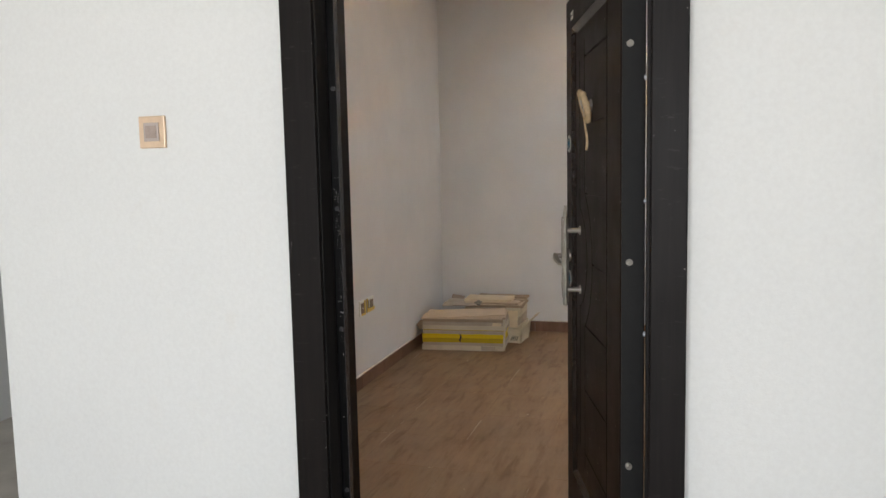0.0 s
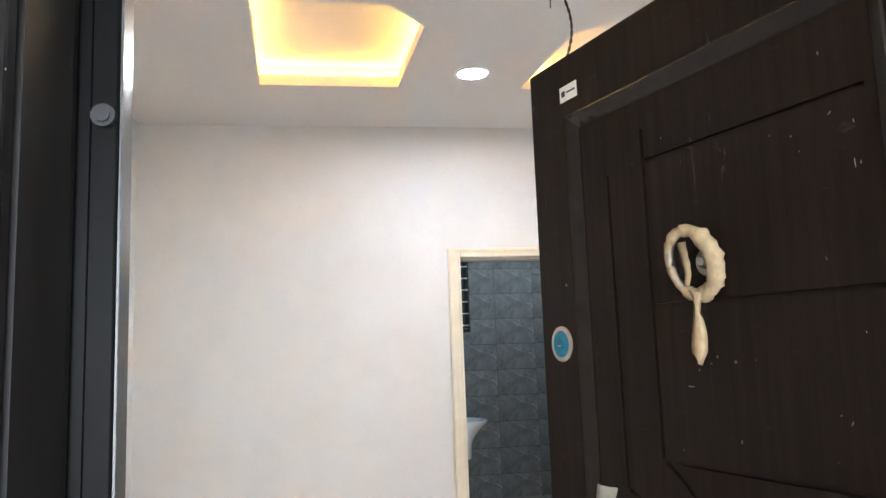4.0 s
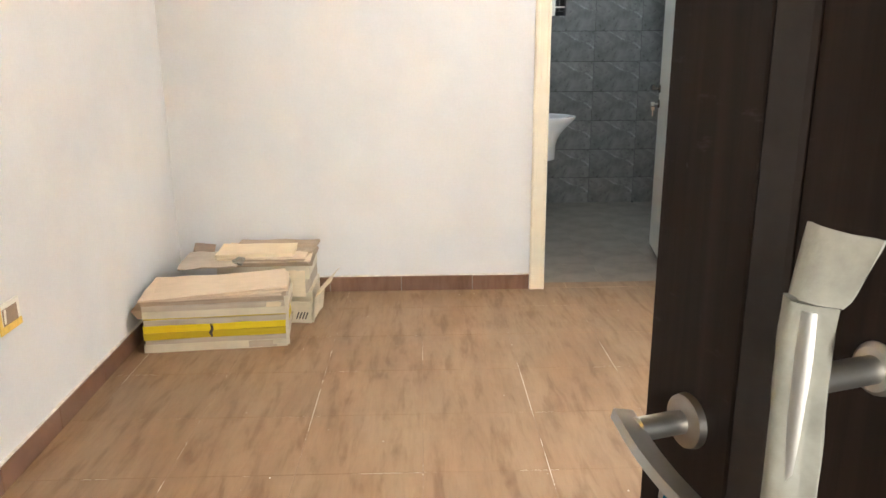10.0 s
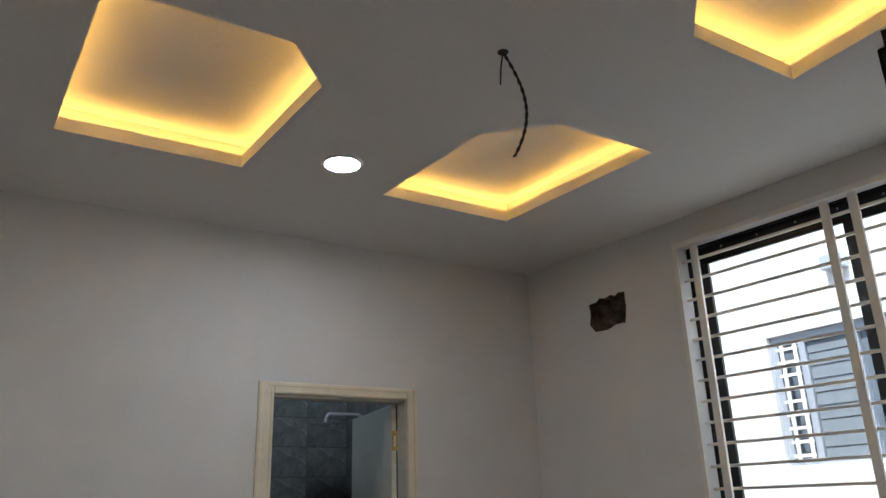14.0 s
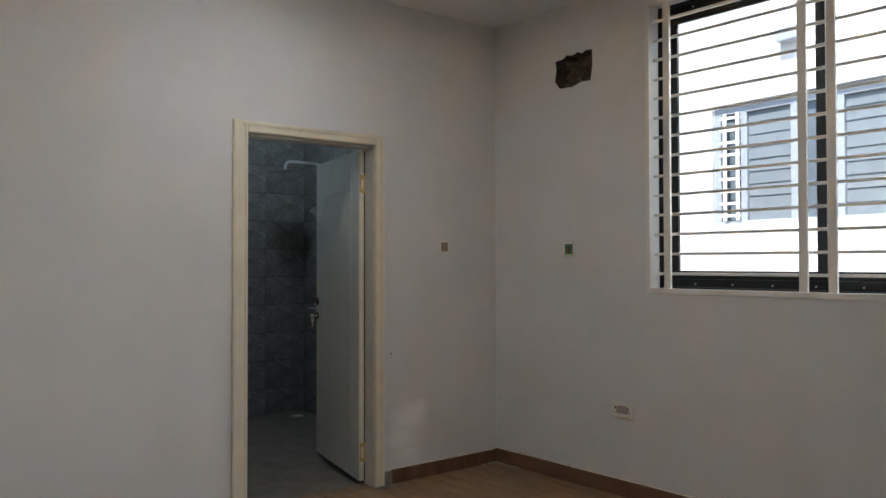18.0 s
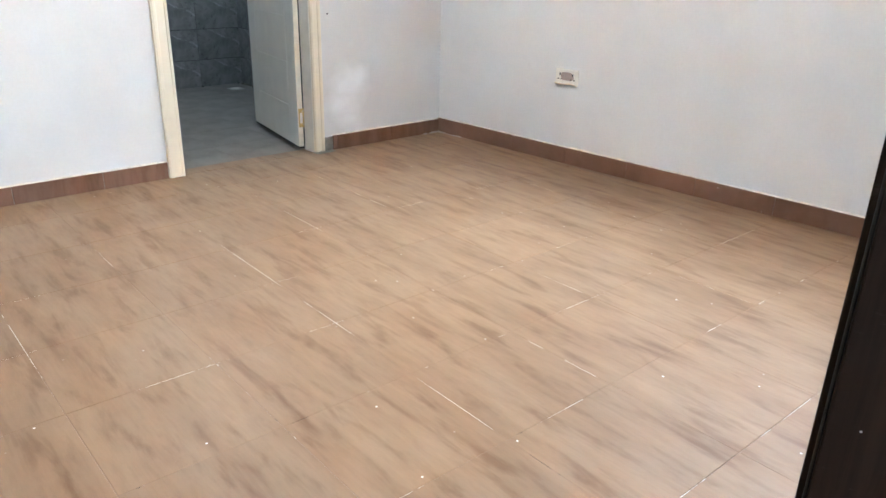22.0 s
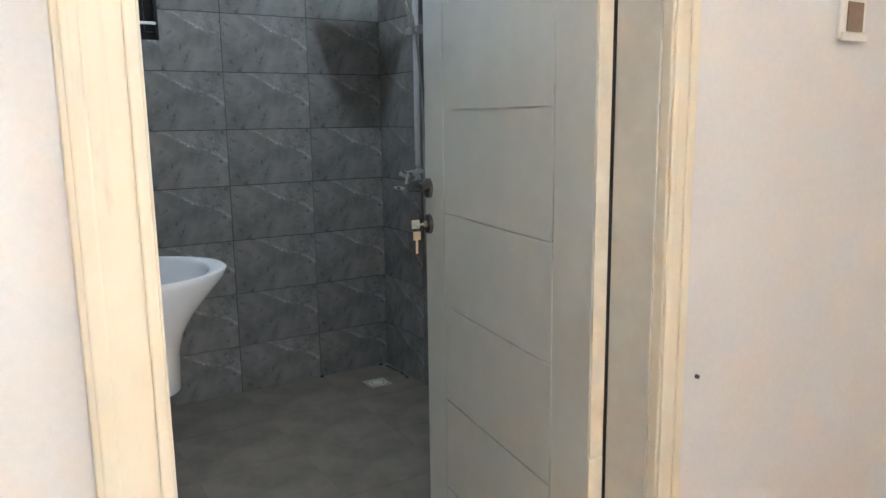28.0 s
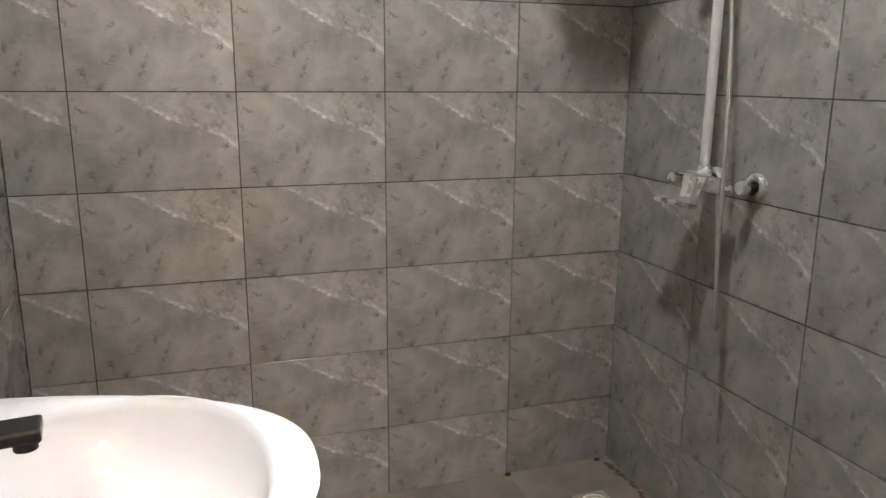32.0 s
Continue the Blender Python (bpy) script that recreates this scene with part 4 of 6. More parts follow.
def film_bag(z0, z1, n, width, thin, shift):
    """A creased film tube: round the bar on one side, pressed to a flat fin on the other; width, thin and shift by height 0 to 1."""
    bm = bmesh.new()
    rows = []
    for k in range(n):
        s = k / (n - 1)
        z = z0 + (z1 - z0) * s
        row = []
        for j in range(22):
            a = 2 * math.pi * j / 22
            c, q = math.cos(a), math.sin(a)
            crease = 0.0011 * noise.noise((c * 2.4, q * 2.4, z * 40)) + 0.0007 * noise.noise((c * 6, q * 6, z * 16))
            du = 0.0150 * c if c > 0 else width(s) * c
            dv = 0.0128 * q * (1.0 if c > 0 else 1.0 - 0.8 * min(1, -c * 1.1)) * thin(s)
            row.append(bm.verts.new((PU + shift(s) + du + crease, PV + dv + crease, z + (0.0035 * noise.noise((a, 2.0, z)) if k in (0, n - 1) else 0))))
        rows.append(row)
    for a, b in zip(rows, rows[1:]):
        for j in range(22):
            bm.faces.new((a[j - 1], a[j], b[j], b[j - 1]))
    return bm


low = lambda s: max(0.0, 1 - s / 0.13)
part("plastic_sleeve", film_bag(0.882, 1.190, 34, lambda s: 0.0215 + 0.006 * low(s) ** 0.6 - 0.003 * s, lambda s: 1.0 - 0.45 * low(s), lambda s: 0.001 + 0.001 * math.sin(s * 9)), M["film"], pull, "cloudy creased plastic sleeve", smooth="all")
part("sleeve_end", film_bag(1.1905, 1.231, 8, lambda s: 0.0185 + 0.016 * s ** 0.7, lambda s: 0.7 - 0.5 * s, lambda s: -0.003 * s), M["film_end"], pull, "folded cloudy end of the sleeve", smooth="all")

KX, KZ, KA, KB = 0.457, 1.551, 0.042, 0.044
kn = bmesh.new()
tube(kn, [(KX + KA * math.cos(a), 0.022 + 0.012 * math.sin(a), KZ + KB * math.sin(a)) for a in [2 * math.pi * k / 32 for k in range(33)]], 0.0065, 10)
kn = part("knocker_ring", kn, M["satin"], entry, "steel knocker ring wrapped in masking tape", smooth="all")
bm = bmesh.new()
n_ring, n_sec = 56, 10
rows = []
for k in range(n_ring):
    a = 2 * math.pi * k / n_ring
    fat = 0.0066 + 0.0030 * noise.noise((math.cos(a) * 4.1, math.sin(a) * 4.1, 1.7)) + 0.001 * max(0, math.sin(a)) + 0.007 * max(0, -math.cos(a)) + 0.003 * max(0, -math.sin(a))
    skip = math.cos(a) > 0.35 and -0.8 < math.sin(a) < 0.55
    row = []
    for j in range(n_sec):
        b = 2 * math.pi * j / n_sec
        q = (fat if not skip else 0.0058) * (1 + 0.35 * noise.noise((a * 9, b * 2, 4.2)))
        row.append(bm.verts.new((KX + (KA + q * math.cos(b)) * math.cos(a), 0.024 + 0.012 * math.sin(a) + q * math.sin(b) * 0.8, KZ + (KB + q * math.cos(b)) * math.sin(a))))
    rows.append(row)
for k in range(n_ring):
    for j in range(n_sec):
        bm.faces.new((rows[k - 1][j - 1], rows[k - 1][j], rows[k][j], rows[k][j - 1]))
part("masking_tape", bm, M["tape"], kn, "crumpled beige masking tape", smooth="all")
bm = bmesh.new()
tail = [(0.456, 0.020, 1.512, 0.013), (0.457, 0.018, 1.500, 0.007), (0.459, 0.016, 1.490, 0.005), (0.460, 0.014, 1.476, 0.0085), (0.463, 0.011, 1.456, 0.0125), (0.467, 0.010, 1.434, 0.0140), (0.469, 0.011, 1.424, 0.0105), (0.466, 0.012, 1.415, 0.003)]
rows = []
for u, y, z, w in tail:
    rows.append([bm.verts.new((u + w * s, y + 0.005 * abs(s) * (1 - abs(s)) * 4 + t, z + 0.004 * s)) for s, t in ((-1, 0), (-0.4, 0.002), (0.4, -0.001), (1, 0.002), (0.4, -0.0035), (-0.4, -0.0005))])
for a, b in zip(rows, rows[1:]):
    for j in range(6):
        bm.faces.new((a[j - 1], a[j], b[j], b[j - 1]))
bm.faces.new(rows[0])
bm.faces.new(rows[-1])
part("tape_tail", bm, M["tape"], kn, smooth="all")
bm = bmesh.new()
for side, u0, w in ((1, 0.485, 0.0085),):
    rows = []
    for k in range(9):
        q = k / 8
        z = 1.583 - 0.062 * q
        u = u0 - side * 0.004 - side * 0.016 * math.sin(q * math.pi * 0.9) * (0.35 + 0.65 * q)
        rows.append([bm.verts.new((u + w * (1 - 0.35 * q) * e + 0.0018 * noise.noise((q * 7, e, side)), 0.016 + 0.004 * math.sin(q * 3) + f, z)) for e, f in ((-1, 0), (0, 0.0022), (1, 0), (0, -0.001))])
    for a, b in zip(rows, rows[1:]):
        for j in range(4):
            bm.faces.new((a[j - 1], a[j], b[j], b[j - 1]))
    bm.faces.new(rows[0])
    bm.faces.new(rows[-1])
part("tape_flap", bm, M["tape"], kn, "loose ends of tape inside the ring", smooth="all")
bm = bmesh.new()
lathe(bm, [(0.0, 0.015), (0.006, 0.014), (0.009, 0.010), (0.0095, 0.005), (0.019, 0.0035), (0.021, 0.0)], 26, Matrix.Translation((0.448, 0.002, 1.552)) @ Y90)
part("peephole", bm, M["satin"], entry, "round steel door viewer", smooth=True)

# ---- bathroom doorway ----
casing = thing("bathroom_door_frame", pose(-1.355, 0, 0), "cream painted wooden door casing, worn and unfinished", "door frame")
oL, iL, iR, oR = -1.826 + 1.355, -1.744 + 1.355, -0.957 + 1.355, -0.893 + 1.355
bm = bmesh.new()
for x0, x1, y0, y1 in ((oL, iL, -0.022, -0.001), (oL + 0.006, oL + 0.024, -0.028, -0.022), (iL - 0.018, iL - 0.004, -0.027, -0.022)):
    box(bm, x0, x1, y0, y1, 0.0, 2.08 if x0 == oL else 2.07, bev=0.003)
part("left_casing", bm, M["trim"], casing)
bm = bmesh.new()
for x0, x1, y0, y1 in ((iR, oR, -0.022, -0.001), (oR - 0.024, oR - 0.006, -0.028, -0.022), (iR + 0.004, iR + 0.018, -0.027, -0.022)):
    box(bm, x0, x1, y0, y1, 0.0, 2.08 if x1 == oR else 2.07, bev=0.003)
part("right_casing", bm, M["trim"], casing)
bm = bmesh.new()
box(bm, iL + 0.001, iR - 0.001, -0.0215, -0.001, 2.018, 2.0795, bev=0.003)
box(bm, iL - 0.03, iR + 0.03, -0.0275, -0.0215, 2.056, 2.073, bev=0.002)
box(bm, iL, iR, -0.0265, -0.0215, 2.022, 2.035, bev=0.002)
part("head_casing", bm, M["trim"], casing)
for s, x in ((1, iL), (-1, iR)):
    bm = bmesh.new()
    x0, x1 = sorted((x - s * 0.022, x + s * 0.002))
    box(bm, x0, x1, -0.0005, 0.022 if s > 0 else 0.098, 0.0, 2.03, bev=0.002)
    part("jamb_lining", bm, M["jamb"], casing)
bm = bmesh.new()
box(bm, iL + 0.002, iR - 0.002, 0.0, 0.152, 2.016, 2.045, bev=0.002)
box(bm, iL + 0.016, iR - 0.016, 0.01, 0.085, 2.003, 2.016, bev=0.002)
part("head_lining", bm, M["jamb"], casing)

bdoor = thing("bathroom_door", pose(-0.995, 0.105, 0, 0, 0, 81.13), "grey-cream panelled bathroom door, standing open", "door")
BL = 0.796
leaf = part("leaf", bm_box(0.0, BL, -0.04, 0.0, 0.018, 2.005, bev=0.002), M["cream_door"], bdoor)
for z in (0.245, 0.498, 0.756, 1.003, 1.262, 1.518, 1.772):
    c = bmesh.new()
    ribbon(c, [(0.134, 0, z), (0.667, 0, z)], 0.008, 0.004, (0, 1, 0))
    carve(leaf, c)
for u in (0.134, 0.667):
    c = bmesh.new()
    ribbon(c, [(u, 0, 0.13), (u, 0, 1.9)], 0.007, 0.003, (0, 1, 0))
    carve(leaf, c)
part("hinge_edge", bm_box(-0.0035, 0.0, -0.029, -0.0015, 0.62, 2.0), M["cream_edge"], bdoor, "cream unpainted door edge")
# black strip paints the shadow of the gap between door edge and lining
part("edge_seal", bm_box(-0.003, 0.0, -0.040, -0.0292, 0.02, 2.0), M["black"], bdoor, "black strip for the shadow in the hinge-side gap")
part("edge_packer", bm_box(-0.005, 0.0, -0.029, 0.0015, 0.02, 0.6185, bev=0.001), M["cream_edge"], bdoor, "cream packing strip on the lower edge")
# the shade under the leaf is modelled as a solid black strip
part("bottom_shade_gap", bm_box(0.01, BL - 0.01, -0.036, -0.004, 0.006, 0.018), M["black"], bdoor, "black strip put in for the shade under the door")
for z in (0.19, 1.80):
    hg = bmesh.new()
    box(hg, -0.0058, -0.0035, -0.037, -0.003, z - 0.055, z + 0.055)
    rod(hg, (-0.006, -0.046, z - 0.055), (-0.006, -0.046, z + 0.055), 0.006, 12)
    hg = part("hinge", hg, M["brass"], bdoor, "scuffed brass butt hinge")
    part("hinge_packing", bm_box(-0.0066, -0.0056, -0.027, -0.012, z - 0.032, z + 0.03), M["cream_edge"], hg)
    bm = bmesh.new()
    for k in (-1, 0, 1):
        rod(bm, (-0.0062, -0.031, z + k * 0.04), (-0.0055, -0.031, z + k * 0.04), 0.0035, 8)
    part("hinge_screws", bm, M["satin"], hg)
HU = 0.767
for z, nm in ((1.058, "handle_rose"), (0.961, "key_rose")):
    bm = bmesh.new()
    lathe(bm, [(0.0, 0.010), (0.019, 0.010), (0.0255, 0.0085), (0.027, 0.0)], 32, Matrix.Translation((HU, 0.0, z)) @ Y90)
    rose = part(nm, bm, M["polished"], bdoor, "round brushed steel rose", smooth=True)
    bm = bmesh.new()
    if nm == "handle_rose":
        rod(bm, (HU, 0.01, z), (HU, 0.055, z), 0.0095, 16)
        tube(bm, [(HU + 0.013 - 0.140 * q, 0.054 + 0.008 * math.sin(q * 2.4), z + 0.002 + 0.007 * math.sin(q * math.pi * 0.8) + 0.014 * q) for q in [k / 14 for k in range(15)]], [0.0095 + 0.0025 * math.sin(k / 14 * 2.2) for k in range(15)], 14)
        part("lever", bm, M["polished"], rose, smooth=True)
    else:
        rod(bm, (HU, 0.01, z), (HU, 0.016, z), 0.008, 16)
        part("cylinder", bm, M["satin"], rose, smooth=True)
        bm = bmesh.new()
        box(bm, HU - 0.0010, HU + 0.0010, 0.016, 0.030, z - 0.003, z + 0.003)
        box(bm, HU - 0.0015, HU + 0.0015, 0.030, 0.053, z - 0.011, z + 0.013, bev=0.0012)
        part("key", bm, M["plate"], rose, "white-headed key in the lock")
        bm = bmesh.new()
        box(bm, HU - 0.0040, HU - 0.0010, 0.028, 0.050, z - 0.042, z - 0.018, bev=0.0012)
        box(bm, HU - 0.0030, HU - 0.0015, 0.036, 0.043, z - 0.078, z - 0.042)
        part("spare_key", bm, M["gold"], rose, "spare key hanging from a ring")
        bm = bmesh.new()
        tube(bm, [(HU - 0.0020, 0.044 + 0.009 * math.cos(a), z - 0.011 + 0.011 * math.sin(a)) for a in [2 * math.pi * k / 16 for k in range(17)]], 0.001, 6)
        part("key_ring", bm, M["chrome"], rose)


# ---- bedroom window ----
window = thing("window", EAST @ pose(0, -2.125, WIN[2]), "black aluminium sliding window set in the bedroom wall", "window")
y0, y1, z0, z1 = WIN[0] + 2.125, WIN[1] + 2.125, 0.0, WIN[3] - WIN[2]
bm = bmesh.new()
for a, b, c, d in ((y0 + 0.001, y1 - 0.001, z0 + 0.001, 0.055), (y0 + 0.001, y1 - 0.001, z1 - 0.06, z1 - 0.001), (y0 + 0.001, y0 + 0.05, 0.055, z1 - 0.06), (y1 - 0.05, y1 - 0.001, 0.055, z1 - 0.06)):
    box(bm, 0.12, 0.19, a, b, c, d, bev=0.002)
for a, b, c, d in ((y0 + 0.001, y1 - 0.001, 0.001, 0.012), (y0 + 0.001, y1 - 0.001, z1 - 0.012, z1 - 0.001), (y0 + 0.001, y0 + 0.012, 0.012, z1 - 0.012), (y1 - 0.012, y1 - 0.001, 0.012, z1 - 0.012)):
    box(bm, 0.088, 0.12, a, b, c, d)
part("outer_frame", bm, M["alu"], window)
for a, b, x in ((y0 + 0.05, 0.102, 0.165), (0.057, y1 - 0.05, 0.14)):
    sash = bmesh.new()
    for p, q, c, d in ((a, b, 0.055, 0.10), (a, b, z1 - 0.10, z1 - 0.06), (a, a + 0.045, 0.10, z1 - 0.10), (b - 0.045, b, 0.10, z1 - 0.10)):
        box(sash, x - 0.011, x + 0.011, p, q, c, d, bev=0.002)
    sash = part("sash", sash, M["alu"], window)
    pane = part("pane", bm_box(x - 0.002, x + 0.002, a + 0.04, b - 0.04, 0.095, z1 - 0.095), M["glass"], sash, "clear glass pane")
    pane.visible_shadow = False
bm = bmesh.new()
for k in range(7):
    rod(bm, (0.118, y1 - 0.2 - k * 0.21, z1 - 0.03), (0.121, y1 - 0.2 - k * 0.21, z1 - 0.03), 0.006, 10)
    rod(bm, (0.118, y1 - 0.2 - k * 0.21, 0.028), (0.121, y1 - 0.2 - k * 0.21, 0.028), 0.005, 10)
part("screws", bm, M["satin"], window)
bm = bmesh.new()
tube(bm, [(0.115, y1 - 0.03, 0.75), (0.108, y1 - 0.026, 0.6), (0.113, y1 - 0.034, 0.5), (0.110, y1 - 0.022, 0.4), (0.116, y1 - 0.03, 0.33)], 0.005, 6)
part("sealant_bead", bm, M["plate"], window, "loose white sealant bead")

guard = thing("window_guard", EAST @ pose(0.03, -2.125, WIN[2]), "white painted steel burglar bars across the window", "window bars")
bm = bmesh.new()
for a, b, c, d in ((y0, y1, -0.024, 0.006), (y0, y1, z1 - 0.012, z1 + 0.018), (y0 - 0.024, y0, -0.024, z1 + 0.018), (y1, y1 + 0.024, -0.024, z1 + 0.018)):
    box(bm, -0.036, -0.022, a, b, c, d, bev=0.002)
part("border", bm, M["bars"], guard)
for y in (-1.283, -2.003, -2.135, -2.86):
    part("upright", bm_box(-0.015, 0.003, y + 2.125 - 0.020, y + 2.125 + 0.020, 0.004, z1 - 0.012, bev=0.002), M["bars"], guard)
for k in range(14):
    z = 0.084 + k * 0.1076
    part("cross_bar", bm_box(0.003, 0.017, y0 + 0.001, y1 - 0.001, z - 0.0075, z + 0.0075, bev=0.002), M["bars"], guard)

# ---- neighbouring building outside the bedroom window ----
house = thing("neighbour_house", pose(2.5, -1.10, -0.25), "white rendered neighbouring house with a barred window", "building")
W0, W1 = -0.86, 1.10
bm = bmesh.new()
for a, b, c, d in ((-7, W0, 0, 4.6), (W1, 8, 0, 4.6), (W0, W1, 0, 1.90), (W0, W1, 2.93, 4.6)):
    box(bm, 0.0, 0.25, a, b, c, d)
part("house_wall", bm, M["outside"], house)
part("roof", bm_box(-0.5, 3.0, -7.2, 8.2, 4.6, 4.75), M["alu_grey"], house, "grey flat roof edge")
nwin = bmesh.new()
for a, b, c, d in ((W0, W1, 1.90, 1.93), (W0, W1, 2.85, 2.93), (W0, W0 + 0.06, 1.93, 2.85), (1.04, W1, 1.93, 2.85), (0.80, 0.86, 1.93, 2.85), (0.36, 0.42, 1.93, 2.85), (0.0, 0.17, 1.93, 2.85), (-0.44, -0.38, 1.93, 2.85)):
    box(nwin, 0.05, 0.12, a, b, c, d, bev=0.004)
nwin = part("house_window", nwin, M["alu_grey"], house, "grey framed window with louvred bluish panes")
for a, b in ((W0 + 0.06, -0.44), (-0.38, 0.0), (0.17, 0.36), (0.42, 0.80), (0.86, 1.04)):
    part("pane", bm_box(0.095, 0.103, a, b, 1.93, 2.85), M["pane"], nwin)
for k in range(9):
    part("guard_bar", bm_box(0.02, 0.035, 0.85, 1.04, 1.96 + k * 0.105, 1.985 + k * 0.105, bev=0.003), M["bars"], nwin)
for y in (0.865, 0.985):
    part("guard_upright", bm_box(0.012, 0.020, y - 0.016, y + 0.016, 1.93, 2.85), M["bars"], nwin)
for a, b in ((0.42, 0.80), (-0.38, 0.0)):
    for k in range(9):
        part("louvre", bm_box(-0.004, 0.004, a + 0.004, b - 0.004, -0.051, 0.051, m=pose(0.082, 0, 1.975 + k * 0.104, 0, 5, 0)), M["louvre"], nwin)
part("wall_lamp", bm_box(-0.10, 0.0, 0.28, 0.46, 3.33, 3.45, bev=0.01), M["alu_grey"], house, "small grey box on the wall")

# ---- bathroom window ----
bwin = thing("bathroom_window", pose(-1.5075, YB, BW[2]), "small black framed bathroom window with white bars", "window")
a, b, c = BW[0] + 1.5075, BW[1] + 1.5075, BW[3] - BW[2]
bm = bmesh.new()
for p, q, r0, r1 in ((a, b, 0, 0.04), (a, b, c - 0.04, c), (a, a + 0.04, 0.04, c - 0.04), (b - 0.04, b, 0.04, c - 0.04)):
    box(bm, p + 0.001, q - 0.001, 0.07, 0.13, r0 + 0.001, r1 - 0.001, bev=0.002)
part("frame", bm, M["alu"], bwin)
bm = bmesh.new()
for p, q, r0, r1 in ((a + 0.04, a + 0.30, 0.04, c - 0.04), (a + 0.30, b - 0.04, 0.04, c - 0.04)):
    box(bm, p, p + 0.03, 0.085, 0.11, r0, r1)
    box(bm, q - 0.03, q, 0.085, 0.11, r0, r1)
part("sash", bm, M["alu"], bwin)
pane = part("pane", bm_box(a + 0.04, b - 0.04, 0.095, 0.099, 0.04, c - 0.04), M["glass"], bwin, "clear glass pane")
pane.visible_shadow = False
for k in range(7):
    part("cross_bar", bm_box(a + 0.002, b - 0.002, 0.026, 0.038, 0.065 + k * 0.117, 0.077 + k * 0.117, bev=0.002), M["bars"], bwin)
for x in (a + 0.10, b - 0.10):
    part("upright", bm_box(x - 0.012, x + 0.012, 0.012, 0.026, 0.002, c - 0.002, bev=0.002), M["bars"], bwin)

# ---- wash basin ----
basin = thing("wash_basin", pose(-1.809, 1.166, 0.582, 0, 0, -3.0), "white ceramic wall-hung basin with a flared half pedestal", "basin")


def outline(d, w, n=44, p=2.25):
    """Half of a superellipse, closed by a straight back: depth d, half width w."""
    out = []
    for k in range(n + 1):
        a = -math.pi / 2 + math.pi * k / n
        c, s = math.cos(a), math.sin(a)
        out.append((d * abs(c) ** (2 / p), w * math.copysign(abs(s) ** (2 / (p + 0.5)), s)))
    return out


HB = 0.284
levels = [(0.0, 0.290, 0.228), (0.006, 0.299, 0.233), (0.05, 0.302, 0.234), (0.10, 0.305, 0.235), (0.145, 0.320, 0.237), (0.185, 0.350, 0.239), (0.215, 0.380, 0.241), (0.245, 0.414, 0.243),
          (0.268, 0.440, 0.2445), (0.280, 0.447, 0.245), (0.2825, 0.448, 0.2445), (HB, 0.443, 0.2425)]
bm = bmesh.new()
rings = [[bm.verts.new((x, y, z)) for x, y in outline(d, w, p=4.6 - 2.6 * (z / HB) ** 1.5)] for z, d, w in levels]


def bowl(s, z):
    """Rings of the basin's inside: an oval, scaled by s, at the height z."""
    cx, rx, ry = 0.236, 0.170, 0.206
    out = []
    for k in range(45):
        a = -math.pi + 2 * math.pi * (k + 0.5) / 45
        c, q = math.cos(a), math.sin(a)
        out.append((cx + s * rx * math.copysign(abs(c) ** 0.9, c), s * ry * math.copysign(abs(q) ** 0.9, q), z))
    return out


for a, b in zip(rings, rings[1:]):
    for k in range(len(a) - 1):
        bm.faces.new((a[k], a[k + 1], b[k + 1], b[k]))
    bm.faces.new((a[-1], a[0], b[0], b[-1]))
bm.faces.new(rings[0][::-1])
top = rings[-1]
inner = [bowl(1.0, HB), bowl(0.975, HB - 0.003), bowl(0.955, HB - 0.012), bowl(0.91, HB - 0.04), bowl(0.80, HB - 0.085), bowl(0.60, HB - 0.118), bowl(0.30, HB - 0.132), bowl(0.09, HB - 0.135)]
irings = [[bm.verts.new(p) for p in r] for r in inner]
e1 = [bm.edges.get((top[k - 1], top[k])) or bm.edges.new((top[k - 1], top[k])) for k in range(len(top))]
e2 = [bm.edges.new((irings[0][k - 1], irings[0][k])) for k in range(len(top))]
bmesh.ops.triangle_fill(bm, use_beauty=True, edges=e1 + e2)
for a, b in zip(irings, irings[1:]):
    for k in range(len(a)):
        bm.faces.new((a[k - 1], a[k], b[k], b[k - 1]))
bm.faces.new(irings[-1])
part("bowl", bm, M["ceramic"], basin, smooth=True)
bm = bmesh.new()
ledge = [[bm.verts.new((0.03 + x, y - 0.045, z)) for x, y in outline(d, w, 24, 3.2)] for z, d, w in
         ((HB - 0.130, 0.150, 0.105), (HB - 0.090, 0.128, 0.086), (HB - 0.045, 0.112, 0.070), (HB - 0.026, 0.106, 0.064), (HB - 0.021, 0.102, 0.060), (HB - 0.018, 0.096, 0.055))]
for a, b in zip(ledge, ledge[1:]):
    for k in range(len(a) - 1):
        bm.faces.new((a[k], a[k + 1], b[k + 1], b[k]))
    bm.faces.new((a[-1], a[0], b[0], b[-1]))
bm.faces.new(ledge[0][::-1])
bm.faces.new(ledge[-1])
part("tap_ledge", bm, M["ceramic"], basin, "ledge for the tap reaching into the bowl", smooth=True)
bm = bmesh.new()
lathe(bm, [(0.0, 0.003), (0.016, 0.003), (0.021, 0.001), (0.022, -0.002)], 24, Matrix.Translation((0.240, 0, HB - 0.1345)))
part("waste", bm, M["chrome"], basin, "chrome waste", smooth=True)
bm = bmesh.new()
tube(bm, [(0.142, -0.045 + 0.009 * math.cos(q), HB - 0.036 + 0.013 * math.sin(q)) for q in [2 * math.pi * k / 20 for k in range(21)]], 0.0025, 8)
part("overflow_ring", bm, M["chrome"], basin, "chrome overflow ring", smooth="all")
bm = bmesh.new()
box(bm, -0.004, 0.0, -0.236, 0.236, 0.0, HB - 0.004)
# solid black slab gives the open joint at the wall its shade
part("wall_joint", bm, M["black"], basin, "black slab put in for the shade in the wall gap")

